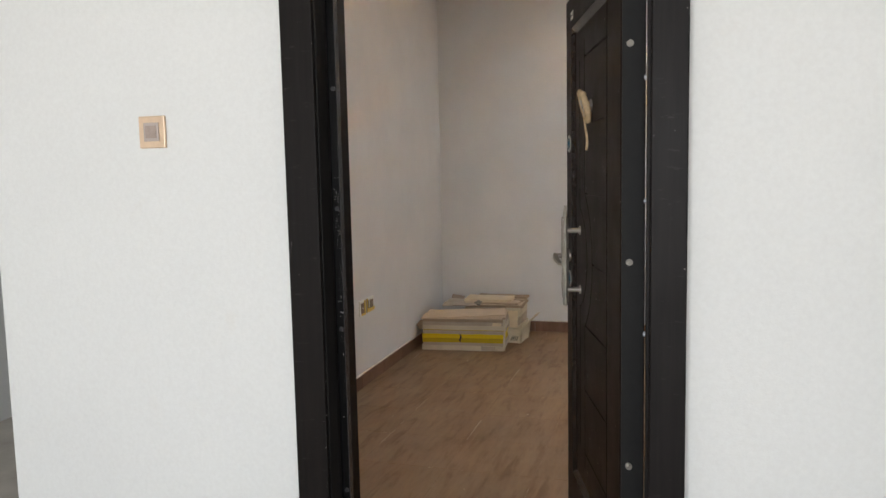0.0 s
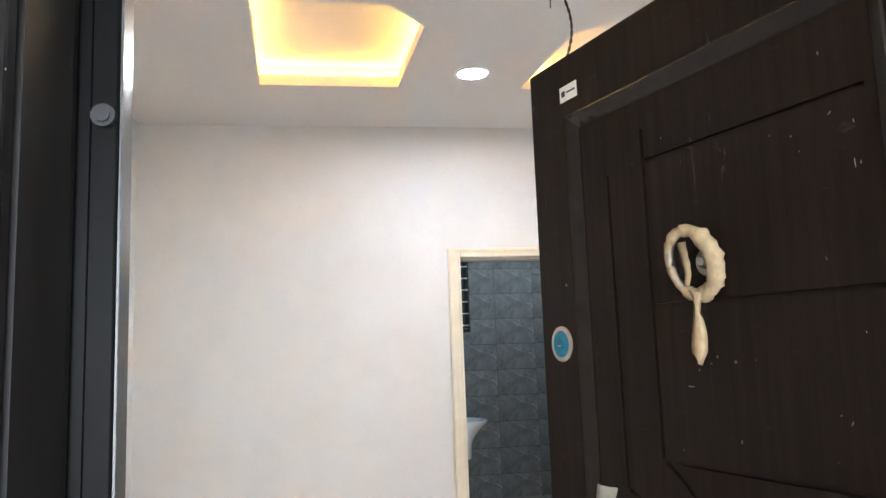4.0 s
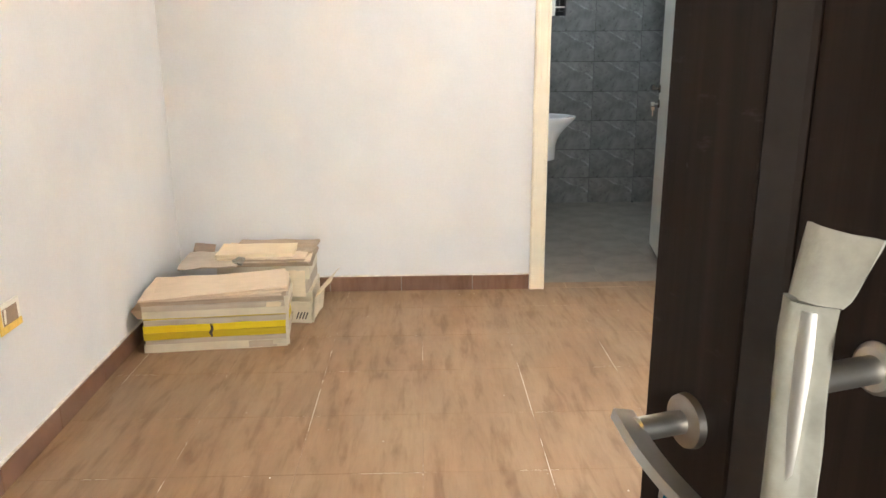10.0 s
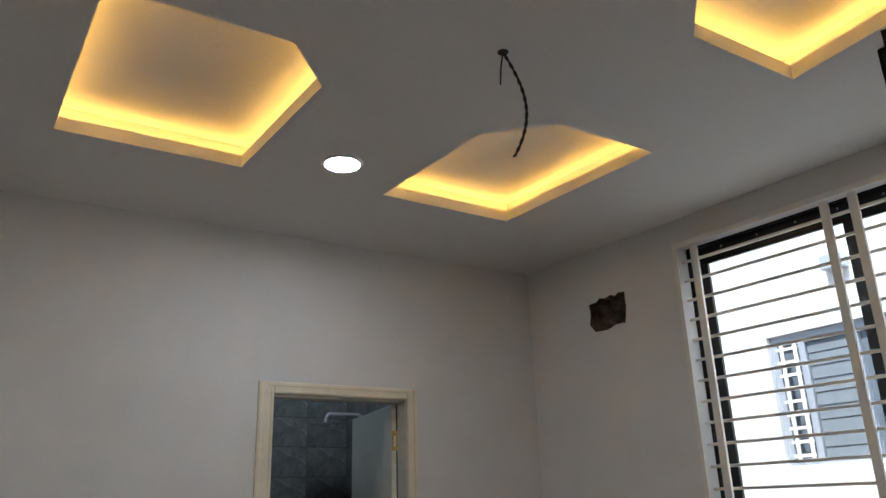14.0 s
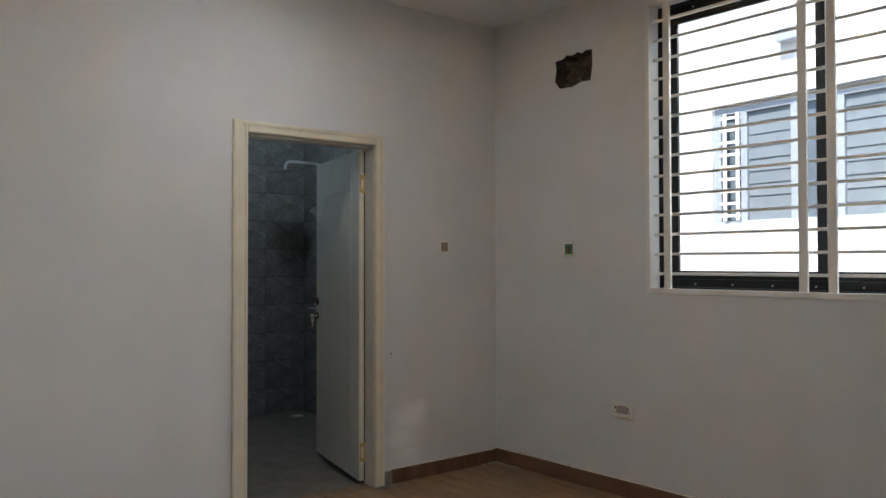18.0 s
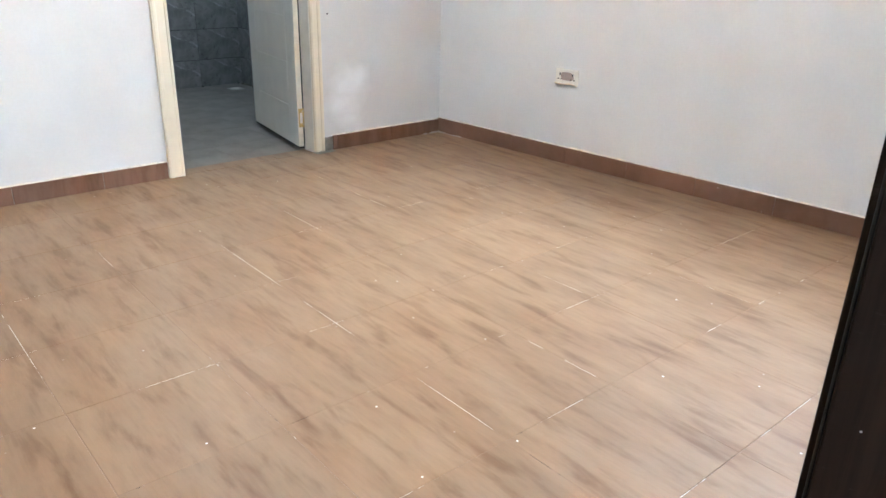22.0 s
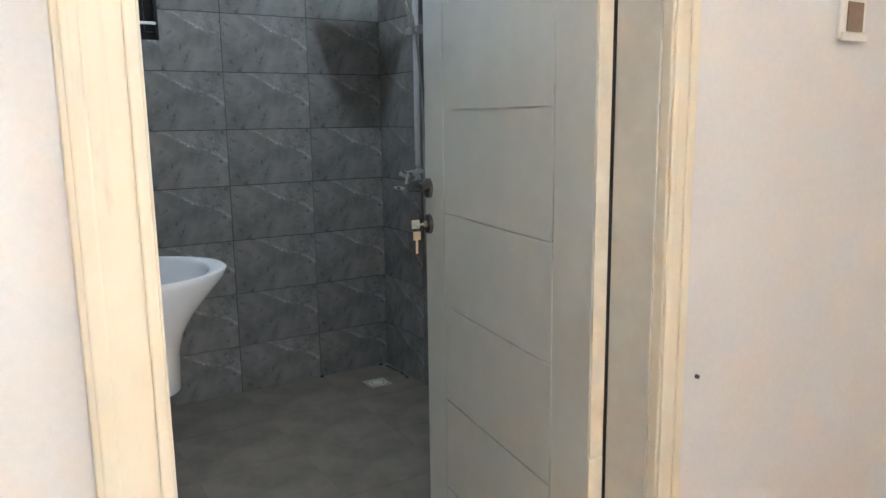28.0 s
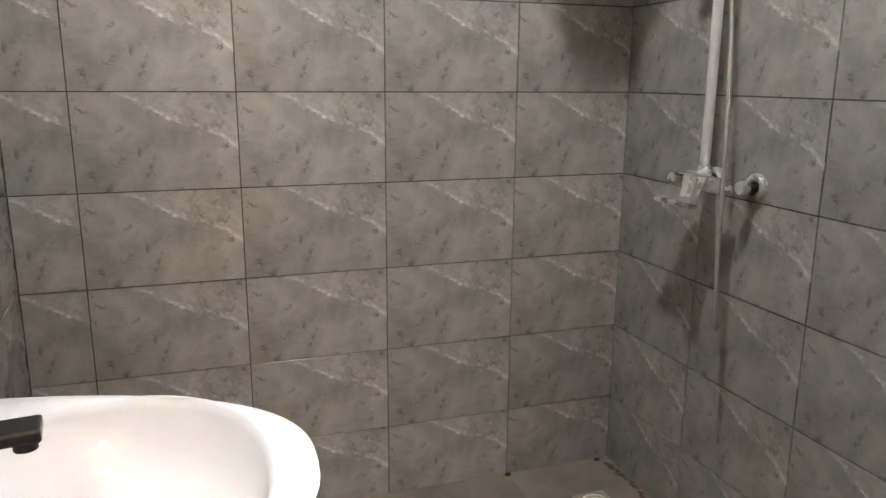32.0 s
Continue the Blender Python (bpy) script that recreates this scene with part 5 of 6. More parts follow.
tap = thing("basin_tap", pose(-1.732, 1.108, 0.8490, 0, 0, 7), "matt black square single-lever basin tap", "tap")
part("body", bm_box(-0.019, 0.019, -0.019, 0.019, 0.0, 0.126, bev=0.003), M["tap"], tap)
part("spout", bm_box(0.0, 0.134, -0.018, 0.018, 0.088, 0.101, bev=0.003), M["tap"], tap)
bm = bmesh.new()
rod(bm, (0.120, 0, 0.078), (0.120, 0, 0.089), 0.010, 18)
part("aerator", bm, M["tap"], tap, smooth=True)
part("lever", bm_box(-0.020, 0.095, -0.018, 0.018, 0.143, 0.148, bev=0.0015), M["tap"], tap)
part("lever_base", bm_box(-0.018, 0.016, -0.018, 0.018, 0.1265, 0.143, bev=0.002), M["tap"], tap)

# ---- shower ----
shower = thing("shower_set", pose(XBR, 1.963, 0.99), "chrome bar shower mixer with riser, rain head and hose", "shower")
bm = bmesh.new()
box(bm, -0.098, -0.058, -0.050, 0.128, -0.017, 0.017, bev=0.003)
mixer = part("mixer_body", bm, M["shower_steel"], shower, "square chrome mixer body")
part("top_plate", bm_box(-0.112, -0.060, 0.030, 0.112, 0.0174, 0.022, bev=0.0015), M["shower_steel"], mixer)
for y in (-0.068, 0.082):
    bm = bmesh.new()
    lathe(bm, [(0.018, 0.0), (0.031, 0.0), (0.032, 0.004), (0.032, 0.012), (0.029, 0.016), (0.020, 0.016), (0.018, 0.010)], 30, Matrix.Translation((0.0, y, 0.0)) @ Matrix.Rotation(radians(-90), 4, "Y"))
    flange = part("wall_flange", bm, M["shower_steel"], mixer, smooth=True)
    bm = bmesh.new()
    rod(bm, (-0.001, y, 0), (-0.040, y, 0), 0.012, 14)
    # near-black colour of the inlet stands for the shade inside the flange
    part("inlet", bm, M["wire"], flange, "dark inlet, coloured for the shaded gap round it")
    bm = bmesh.new()
    rod(bm, (-0.034, y, 0), (-0.0575, y, 0), 0.0165, 6)
    part("hex_nut", bm, M["shower_steel"], flange)
bm = bmesh.new()
box(bm, -0.104, -0.078, 0.052, 0.078, -0.068, -0.016, bev=0.003)
box(bm, -0.124, -0.094, 0.066, 0.175, -0.064, -0.052, bev=0.003)
part("spout", bm, M["shower_steel"], mixer, "flat chrome spout")
bm = bmesh.new()
box(bm, -0.016, 0.012, -0.022, 0.022, -0.066, 0.004, bev=0.003, m=pose(-0.114, 0.020, 0.014, 0, 16, 0))
part("lever", bm, M["shower_steel"], mixer, "chrome block lever")
bm = bmesh.new()
rod(bm, (-0.098, 0.108, 0.003), (-0.122, 0.108, 0.003), 0.0155, 20)
part("diverter", bm, M["shower_steel"], mixer, smooth=True)
RY_ = 0.052
bm = bmesh.new()
pts = [(-0.066, RY_, 0.022 + 1.118 * k / 8) for k in range(9)]
pts += [(-0.066 - 0.05 * (1 - math.cos(q)), RY_, 1.14 + 0.05 * math.sin(q)) for q in (0.3, 0.6, 0.9, 1.2, 1.5)]
pts += [(-0.16, RY_, 1.192), (-0.30, RY_, 1.192)]
pts += [(-0.36 - 0.045 * math.sin(q), RY_, 1.147 + 0.045 * math.cos(q)) for q in (0.0, 0.35, 0.7, 1.05, 1.4)] + [(-0.41, RY_, 1.115)]
tube(bm, pts, 0.0125, 16)
part("riser_pipe", bm, M["steel_rod"], shower, smooth="all")
bm = bmesh.new()
lathe(bm, [(0.0, 0.0), (0.017, 0.0), (0.018, 0.004), (0.018, 0.016), (0.0155, 0.022), (0.0, 0.022)], 22, Matrix.Translation((-0.066, RY_, 0.021)))
part("riser_nut", bm, M["shower_steel"], shower, smooth=True)
bm = bmesh.new()
box(bm, -0.51, -0.31, RY_ - 0.10, RY_ + 0.10, 1.099, 1.107, bev=0.003)
lathe(bm, [(0.0, 0.022), (0.014, 0.020), (0.018, 0.008), (0.024, 0.0035)], 24, Matrix.Translation((-0.41, RY_, 1.1035)))
part("rain_head", bm, M["chrome"], shower, "thin square rain shower head", smooth=True)
bm = bmesh.new()
box(bm, -0.075, 0.0, RY_ - 0.008, RY_ + 0.008, 0.86, 0.876, bev=0.003)
part("wall_bracket", bm, M["chrome"], shower)
bm = bmesh.new()
box(bm, -0.106, -0.050, RY_ - 0.074, RY_ + 0.022, 0.60, 0.635, bev=0.005)
part("slider", bm, M["chrome"], shower)
HY = RY_ - 0.062
bm = bmesh.new()
tube(bm, [(-0.108, HY, 0.60), (-0.122, HY, 0.67), (-0.145, HY + 0.005, 0.74), (-0.165, HY + 0.01, 0.775)], [0.010, 0.011, 0.013, 0.018], 12)
hand = part("hand_shower", bm, M["chrome"], shower, "chrome hand shower", smooth="all")
bm = bmesh.new()
lathe(bm, [(0.0, 0.012), (0.02, 0.010), (0.034, 0.003), (0.034, -0.004), (0.0, -0.006)], 24, pose(-0.176, HY + 0.012, 0.788, 0, -50, 0))
part("spray_face", bm, M["chrome"], hand, smooth=True)
bm = bmesh.new()
tube(bm, [(-0.100, HY, 0.60), (-0.092, HY - 0.006, 0.50), (-0.086, HY - 0.018, 0.36), (-0.088, HY - 0.032, 0.20), (-0.100, HY - 0.052, 0.06), (-0.112, HY - 0.070, -0.06), (-0.118, HY - 0.082, -0.18),
          (-0.120, HY - 0.090, -0.26), (-0.118, HY - 0.092, -0.318), (-0.112, HY - 0.088, -0.336), (-0.106, HY - 0.080, -0.310), (-0.100, HY - 0.062, -0.22), (-0.092, HY - 0.040, -0.11), (-0.084, HY - 0.020, -0.018)], 0.0052, 12)
part("hose", bm, M["hose"], shower, "ribbed chrome hose", smooth="all")

drain = thing("floor_drain", pose(-0.363, 2.241, ZB), "square steel floor drain with a round grate", "drain")
part("plate", bm_box(-0.055, 0.055, -0.055, 0.055, 0.0, 0.004, bev=0.0015), M["satin"], drain)
bm = bmesh.new()
lathe(bm, [(0.036, 0.0042), (0.040, 0.0065), (0.044, 0.0042)], 28)
lathe(bm, [(0.0, 0.0065), (0.022, 0.006), (0.026, 0.0042)], 28)
part("grate", bm, M["plate"], drain, smooth=True)
cr = random.Random(5)
for k in range(9):
    bm = bmesh.new()
    bmesh.ops.create_icosphere(bm, subdivisions=2, radius=0.007 + 0.006 * cr.random())
    for v in bm.verts:
        v.co = Vector((v.co.x * 0.8, v.co.y * 1.7, abs(v.co.z) * 0.5)) + noise.noise_vector(v.co * 80 + Vector((k, 0, 0))) * 0.004
        v.co.z = max(v.co.z, 0)
    single("mortar_crumb", bm, M["rubble"], "dark mortar crumb along the shower wall", "rubble", "mortar crumbs", m=pose(XBR - 0.016 - 0.012 * cr.random(), YB - 0.05 - 0.026 * k - 0.01 * cr.random(), ZB, 0, 0, cr.uniform(-30, 30)))
for x, y, r in ((-0.553, YB - 0.012, 0.012), (-0.225, YB - 0.014, 0.011)):
    bm = bmesh.new()
    g = bmesh.ops.create_icosphere(bm, subdivisions=2, radius=r)
    for v in bm.verts:
        v.co = Vector((v.co.x, v.co.y * 0.7, abs(v.co.z) * 0.7)) + noise.noise_vector(v.co * 90) * 0.002
        v.co.z = max(v.co.z, 0)
    single("plastic_spacer", bm, M["black"], "small black tile spacer in the floor corner", "tile spacer", "tile spacers", m=pose(x, y, ZB))


# ---- switches and sockets ----
def plate_on(name, m, w, h, label, category, face, face_label, inner=0.62, depth=0.009, frame_mat="plate"):
    """A wall plate in the local xz plane that faces local -y."""
    o = thing(name, m, label, category)
    bm = bmesh.new()
    box(bm, -w / 2, w / 2, -depth, 0.0, -h / 2, h / 2, bev=0.003)
    part("plate", bm, M[frame_mat], o)
    part("cover", bm_box(-w / 2 * inner, w / 2 * inner, -depth - 0.003, -depth, -h / 2 * inner, h / 2 * inner, bev=0.001), M[face], o, face_label)
    return o


hsw = plate_on("hall_switch", pose(-3.304, YH - 0.012, 1.485), 0.088, 0.092, "gold-framed light switch with a pinkish rocker", "light switch", "rocker", "pinkish grey rocker", 0.58, 0.010, "gold")
part("rocker_edge", bm_box(-0.018, 0.018, -0.0155, -0.013, -0.018, 0.018, bev=0.001), M["pink"], hsw)
sb = plate_on("wall_switch", pose(-0.437, 0, 1.425), 0.082, 0.086, "cream wall switch with a brown protective cover", "light switch", "brown", "brown cover", 0.64)
part("torn_film", bm_box(-0.043, -0.028, -0.012, -0.009, -0.045, -0.030, bev=0.001), M["kraft_cream"], sb)
part("lower_film", bm_box(-0.041, 0.041, -0.014, -0.0095, -0.045, -0.029, bev=0.002), M["plate"], sb)
sr = plate_on("thermostat_switch", EAST @ pose(0, -0.628, 1.406, 0, 0, -90), 0.086, 0.088, "cream switch plate under green printed film", "light switch", "green", "green film with a red print", 0.68)
part("red_print", bm_box(-0.009, 0.008, -0.0135, -0.0121, -0.024, 0.018, bev=0.0005), M["red"], sr)
part("lower_film", bm_box(-0.044, 0.044, -0.015, -0.0095, -0.047, -0.030, bev=0.003), M["lime"], sr)
part("film_corner", bm_box(0.030, 0.043, -0.014, -0.0125, 0.026, 0.046, bev=0.001), M["kraft_cream"], sr)
so = plate_on("double_socket", EAST @ pose(0, -1.003, 0.485, 0, 0, -90), 0.150, 0.088, "white double wall socket with torn film", "socket", "plate", "white socket face", 0.86)
for x in (-0.034, 0.034):
    bm = bmesh.new()
    for dx, dz, w, h in ((0, 0.014, 0.003, 0.007), (-0.011, -0.012, 0.004, 0.0025), (0.011, -0.012, 0.004, 0.0025)):
        box(bm, x * 1.25 + dx - w, x * 1.25 + dx + w, -0.0150, -0.0118, dz - h, dz + h)
    part("pin_holes", bm, M["ink"], so)


def torn_patch(x, z, w, h, y, seed):
    """A torn scrap of film lying on a plate: ragged outline, crumpled face, about 1 mm thick."""
    bm = bmesh.new()
    rim, low = [], []
    for k in range(22):
        a = 2 * math.pi * k / 22
        q = 1 + 0.22 * noise.noise((math.cos(a) * 1.6 + seed, math.sin(a) * 1.6, 0.3)) + 0.10 * noise.noise((math.cos(a) * 6, math.sin(a) * 6, seed))
        c, v = math.cos(a), math.sin(a)
        px, pz = x + w * q * math.copysign(abs(c) ** 0.7, c), z + h * q * math.copysign(abs(v) ** 0.7, v)
        low.append(bm.verts.new((px, y, pz)))
        rim.append(bm.verts.new((x + (px - x) * 0.97, y - 0.0008, z + (pz - z) * 0.97)))
    mid = [bm.verts.new((x + (v.co.x - x) * 0.55, y - 0.0012 - 0.0012 * abs(noise.noise((k * 0.8, seed, 4))), z + (v.co.z - z) * 0.55)) for k, v in enumerate(rim)]
    for a, b in ((low, rim), (rim, mid)):
        for k in range(22):
            bm.faces.new((a[k - 1], a[k], b[k], b[k - 1]))
    bm.faces.new(mid)
    return bm


part("torn_film", torn_patch(0.006, 0.004, 0.043, 0.023, -0.0121, 2.0), M["pink"], so, "torn brownish film over the sockets")
bm = bmesh.new()
tube(bm, [(-0.074 + 0.148 * k / 12, -0.0135 - 0.002 * math.sin(k * 1.1), -0.036 - 0.004 * math.sin(k * 0.55) - 0.004 * k / 12) for k in range(13)], [0.002 + 0.0012 * math.sin(k * 1.7) ** 2 for k in range(13)], 8)
part("curled_film", bm, M["kraft_cream"], so, "curled edge of clear film", smooth="all")
for y, w, z, nm in ((-1.895, 0.080, 0.508, "single_socket"), (-1.755, 0.130, 0.512, "taped_socket")):
    ls = plate_on(nm, WEST @ pose(0, y, z, 0, 0, 90), w, 0.100 if w < 0.1 else 0.094, "cream wall socket with brown face and yellow tape", "socket", "brown", "brown face", 0.66)
    bm = bmesh.new()
    if w < 0.1:
        box(bm, 0.030, 0.046, -0.0135, -0.009, -0.048, 0.046, bev=0.002)
        box(bm, -0.020, 0.030, -0.013, -0.009, -0.047, -0.033, bev=0.002)
        part("white_tab", bm_box(-0.004, 0.004, -0.0135, -0.012, -0.008, 0.006), M["plate"], ls)
    else:
        box(bm, -0.062, 0.062, -0.0135, -0.009, -0.046, -0.022, bev=0.002)
        box(bm, -0.070, -0.052, -0.0132, -0.009, -0.046, 0.044, bev=0.002)
        part("white_tab", bm_box(-0.040, -0.030, -0.0145, -0.012, -0.020, 0.026, bev=0.001, m=pose(0, 0, 0, 0, 8, 0)), M["plate"], ls)
    part("yellow_tape", bm, M["yellow_tape"], ls, "yellow adhesive tape")

# nail in the bedroom wall by the bathroom door
bm = bmesh.new()
rod(bm, (-0.836, 0.0, 0.778), (-0.836, -0.006, 0.778), 0.004, 8)
single("nail", bm, M["ink"], "dark nail in the wall beside the casing", "nail")

# ---- packing boards stacked in the corner ----
pack = random.Random(3)


def board(name, x, y, z, w, d, h, turn, mat, label, tilt=0.0, lean=0.0, sag=0.004, category="board"):
    """A worn flat board or flattened carton: w by d by h, with wavering edges, centred at x, y with its underside at z."""
    bm = bmesh.new()
    nx, ny = 9, 5
    seed = pack.random() * 50
    grid = {}
    for lv, zz in enumerate((0.0, h)):
        for i in range(nx + 1):
            for j in range(ny + 1):
                px, py = (i / nx - 0.5) * w, (j / ny - 0.5) * d
                wv = noise.noise_vector((px * 9 + seed, py * 9, lv * 0.3))
                edge = 1.0 if i in (0, nx) or j in (0, ny) else 0.0
                grid[lv, i, j] = bm.verts.new((px + wv.x * sag * edge, py + wv.y * sag * edge, zz + (wv.z * sag if lv else wv.z * sag * 0.3)))
    for i in range(nx):
        for j in range(ny):
            bm.faces.new((grid[0, i, j], grid[0, i, j + 1], grid[0, i + 1, j + 1], grid[0, i + 1, j]))
            bm.faces.new((grid[1, i, j], grid[1, i + 1, j], grid[1, i + 1, j + 1], grid[1, i, j + 1]))
    for i in range(nx):
        for j in (0, ny):
            bm.faces.new((grid[0, i, j], grid[0, i + 1, j], grid[1, i + 1, j], grid[1, i, j]))
    for j in range(ny):
        for i in (0, nx):
            bm.faces.new((grid[0, i, j], grid[0, i, j + 1], grid[1, i, j + 1], grid[1, i, j]))
    return single(name, bm, M[mat], label, category, "stacked packing boards", m=pose(x, y, z, tilt, lean, turn))


CX, CY = -3.383, -0.645
LW, LD = 0.635, 0.36
TURN = 5.5
stack = pose(CX, CY, 0, 0, 0, TURN)


def on_stack(name, dx, dy, z, w, d, h, turn, *rest, **more):
    p = stack @ Vector((dx, dy, z))
    return board(name, p.x, p.y, p.z, w, d, h, TURN + turn, *rest, **more)


z = 0.0
for h, mat, dx, turn, label in (
        (0.040, "carton_white", 0.0, 0.2, "flattened whitish carton at the bottom of a stack"), (0.022, "carton_grey", 0.004, -0.4, "flattened greyish carton in a stack"),
        (0.033, "carton_ochre", 0.002, 0.5, "flattened dull yellow carton in a stack"), (0.034, "carton_yellow", 0.0, 0.6, "flattened bright yellow carton, torn at the middle"),
        (0.026, "carton_grey", 0.002, 0.2, "flattened greyish carton in a stack"), (0.005, "carton_ochre", 0.003, -0.2, "thin yellow card edge in a stack"),
        (0.035, "carton_white", 0.002, -0.7, "flattened whitish carton in a stack"), (0.026, "carton_grey", -0.004, 0.4, "flattened greyish carton in a stack"),
        (0.013, "kraft", -0.006, 1.2, "thin brown fibre board on a stack"), (0.009, "kraft", 0.002, 0.6, "thin brown fibre board on a stack"),
        (0.009, "kraft_pale", -0.01, 1.0, "thin pale wood board on a stack")):
    if mat == "carton_yellow":
        for s, q in ((-1, 0.300), (1, 0.336)):
            on_stack("carton", dx + s * (LW / 2 - q / 2), -0.004, z + (0.002 if s > 0 else 0), q - 0.002, LD, h - 0.002, turn + s * 0.9, mat, label, sag=0.006, category="carton")
    else:
        on_stack("carton" if "carton" in mat else "board", dx + pack.uniform(-0.006, 0.006), pack.uniform(-0.005, 0.003), z, LW - pack.uniform(0, 0.008), LD, h - 0.0012, turn, mat, label, sag=0.0055, category="carton" if "carton" in mat else "board")
    z += h
on_stack("board", 0.030, -0.030, z + 0.001, 0.585, 0.27, 0.008, 3.0, "kraft_pale", "thin pale wood board lying askew on a stack", tilt=2.0, lean=-1.2)
on_stack("board", 0.018, -0.045, z + 0.012, 0.590, 0.25, 0.008, 5.0, "kraft_pale", "wide pale wood board lying askew on top of a stack", tilt=3.0, lean=-2.0)


def scrap(name, pts, size, material, label, m, category="paper"):
    """A bent strip of paper or card: centre line pts, half widths size, about 2 mm thick."""
    bm = bmesh.new()
    rows = []
    for (x, y, zz), w in zip(pts, size):
        rows.append([bm.verts.new((x + w * a + 0.003 * noise.noise((x * 60, zz * 60, a)), y + b, zz + 0.004 * noise.noise((zz * 50, a * 3, 1)))) for a, b in ((-1, 0), (1, 0), (1, 0.002), (-1, 0.002))])
    for a, b in zip(rows, rows[1:]):
        for k in range(4):
            bm.faces.new((a[k - 1], a[k], b[k], b[k - 1]))
    bm.faces.new(rows[0])
    bm.faces.new(rows[-1])
    return single(name, bm, M[material], label, category, m=m)


front = -LD / 2 - 0.006
scrap("torn_paper", [(0.27, front, 0.012), (0.275, front - 0.004, 0.030), (0.272, front - 0.010, 0.044)], (0.020, 0.024, 0.016), "carton_white", "torn pale paper curling off a bottom carton", stack)
scrap("torn_paper", [(0.262, front, 0.196), (0.266, front - 0.004, 0.212), (0.262, front - 0.008, 0.222)], (0.032, 0.034, 0.028), "kraft_cream", "cream paper tab hanging from a stack", stack)
scrap("torn_paper", [(0.318, front, 0.01), (0.319, front - 0.002, 0.09), (0.322, front - 0.001, 0.17), (0.320, front - 0.002, 0.245)], (0.006, 0.008, 0.007, 0.009), "carton_white", "torn pale paper strip down the corner of a stack", stack)
scrap("torn_cover", [(0.205, front, 0.004), (0.206, front - 0.001, 0.036)], (0.062, 0.064), "carton_grey", "bare grey patch where a cover tore off", stack)
# torn_edge: dark strip laid over the tear, its shade put into the colour
scrap("torn_edge", [(-0.017, front, 0.066), (-0.022, front - 0.002, 0.085), (-0.014, front - 0.002, 0.105), (-0.020, front - 0.001, 0.128)], (0.003, 0.008, 0.006, 0.003), "rubble", "dark strip for the shade inside a yellow carton's tear", stack)
scrap("torn_carton_flap", [(-0.325, front + 0.05, 0.225), (-0.350, front + 0.06, 0.185), (-0.338, front + 0.05, 0.150)], (0.016, 0.026, 0.010), "kraft", "torn brown carton flap at the end of a stack", stack, "carton")
bm = bmesh.new()
bmesh.ops.create_icosphere(bm, subdivisions=3, radius=0.026)
for v in bm.verts:
    v.co += noise.noise_vector(v.co * 45) * 0.022
    v.co.z *= 0.6
single("crumpled_film", bm, M["film"], "crumpled clear plastic film behind a stack", "plastic film", m=pose(-3.345, -0.41, 0.300))
# rear stack
RX, RY = -3.235, -0.215
z = 0.0
for h, mat, w, dx, turn, label in (
        (0.060, "carton_white", 0.46, 0.01, 0, "whitish carton at the bottom of a rear stack"), (0.060, "carton_white", 0.46, 0.01, 1, "whitish carton in a rear stack"),
        (0.070, "carton_grey", 0.45, 0.0, -1, "greyish carton in a rear stack"), (0.070, "carton_white", 0.46, 0.0, 1, "whitish carton in a rear stack"),
        (0.010, "kraft", 0.47, 0.01, 2, "thin brown fibre board on a rear stack"), (0.009, "kraft", 0.43, 0.02, -2, "thin brown fibre board on a rear stack"),
        (0.009, "kraft_pale", 0.46, 0.0, 3, "thin pale board on a rear stack"), (0.008, "kraft", 0.42, 0.01, -3, "thin brown fibre board on a rear stack"),
        (0.009, "kraft_pale", 0.44, -0.01, 2, "thin pale board on a rear stack")):
    board("carton" if "carton" in mat else "board", RX + dx, RY, z, w, 0.33, h - 0.001, turn, mat, label, sag=0.007, category="carton" if "carton" in mat else "board")
    z += h
board("board", RX - 0.045, RY - 0.045, z + 0.001, 0.39, 0.20, 0.018, 2.0, "kraft_cream", "cream coloured board on top of a rear stack", tilt=1.5)
board("board", RX + 0.04, RY + 0.09, z + 0.001, 0.42, 0.12, 0.016, -1.0, "kraft", "narrow brown board on top of a rear stack")
board("board", RX + 0.15, RY + 0.02, z - 0.010, 0.19, 0.10, 0.012, -12.0, "kraft", "short brown offcut on a rear stack")
board("board", -3.50, -0.33, 0.285, 0.28, 0.27, 0.006, 3.0, "carton_grey", "loose brown cardboard sheet between two stacks", lean=-1.0, tilt=3, sag=0.012)
board("board", -3.60, -0.10, 0.285, 0.11, 0.10, 0.008, 12.0, "brown", "dark brown board leaning in the corner", tilt=10, lean=8)

tray = thing("open_carton", pose(-3.058, -0.345, 0.0, 0, 0, -4), "open whitish carton with a raised flap", "carton")


def sheet(name, m, w, h, mat, label=""):
    """A carton side in its local xz plane, slightly bowed, 4 mm thick."""
    bm = bmesh.new()
    cols = []
    for i in range(9):
        x = (i / 8 - 0.5) * w
        cols.append([bm.verts.new((x, y + 0.006 * math.sin(i / 8 * math.pi) + 0.003 * noise.noise((i, zz * 9, w)), zz + (0.006 * noise.noise((i * 0.9, 3, h)) if zz else 0))) for y, zz in ((0, 0), (0, h / 2), (0, h), (0.004, h), (0.004, h / 2), (0.004, 0))])
    for a, b in zip(cols, cols[1:]):
        for k in range(6):
            bm.faces.new((a[k - 1], a[k], b[k], b[k - 1]))
    bm.faces.new(cols[0])
    bm.faces.new(cols[-1])
    return part(name, bm, M[mat], tray, label, m=m)


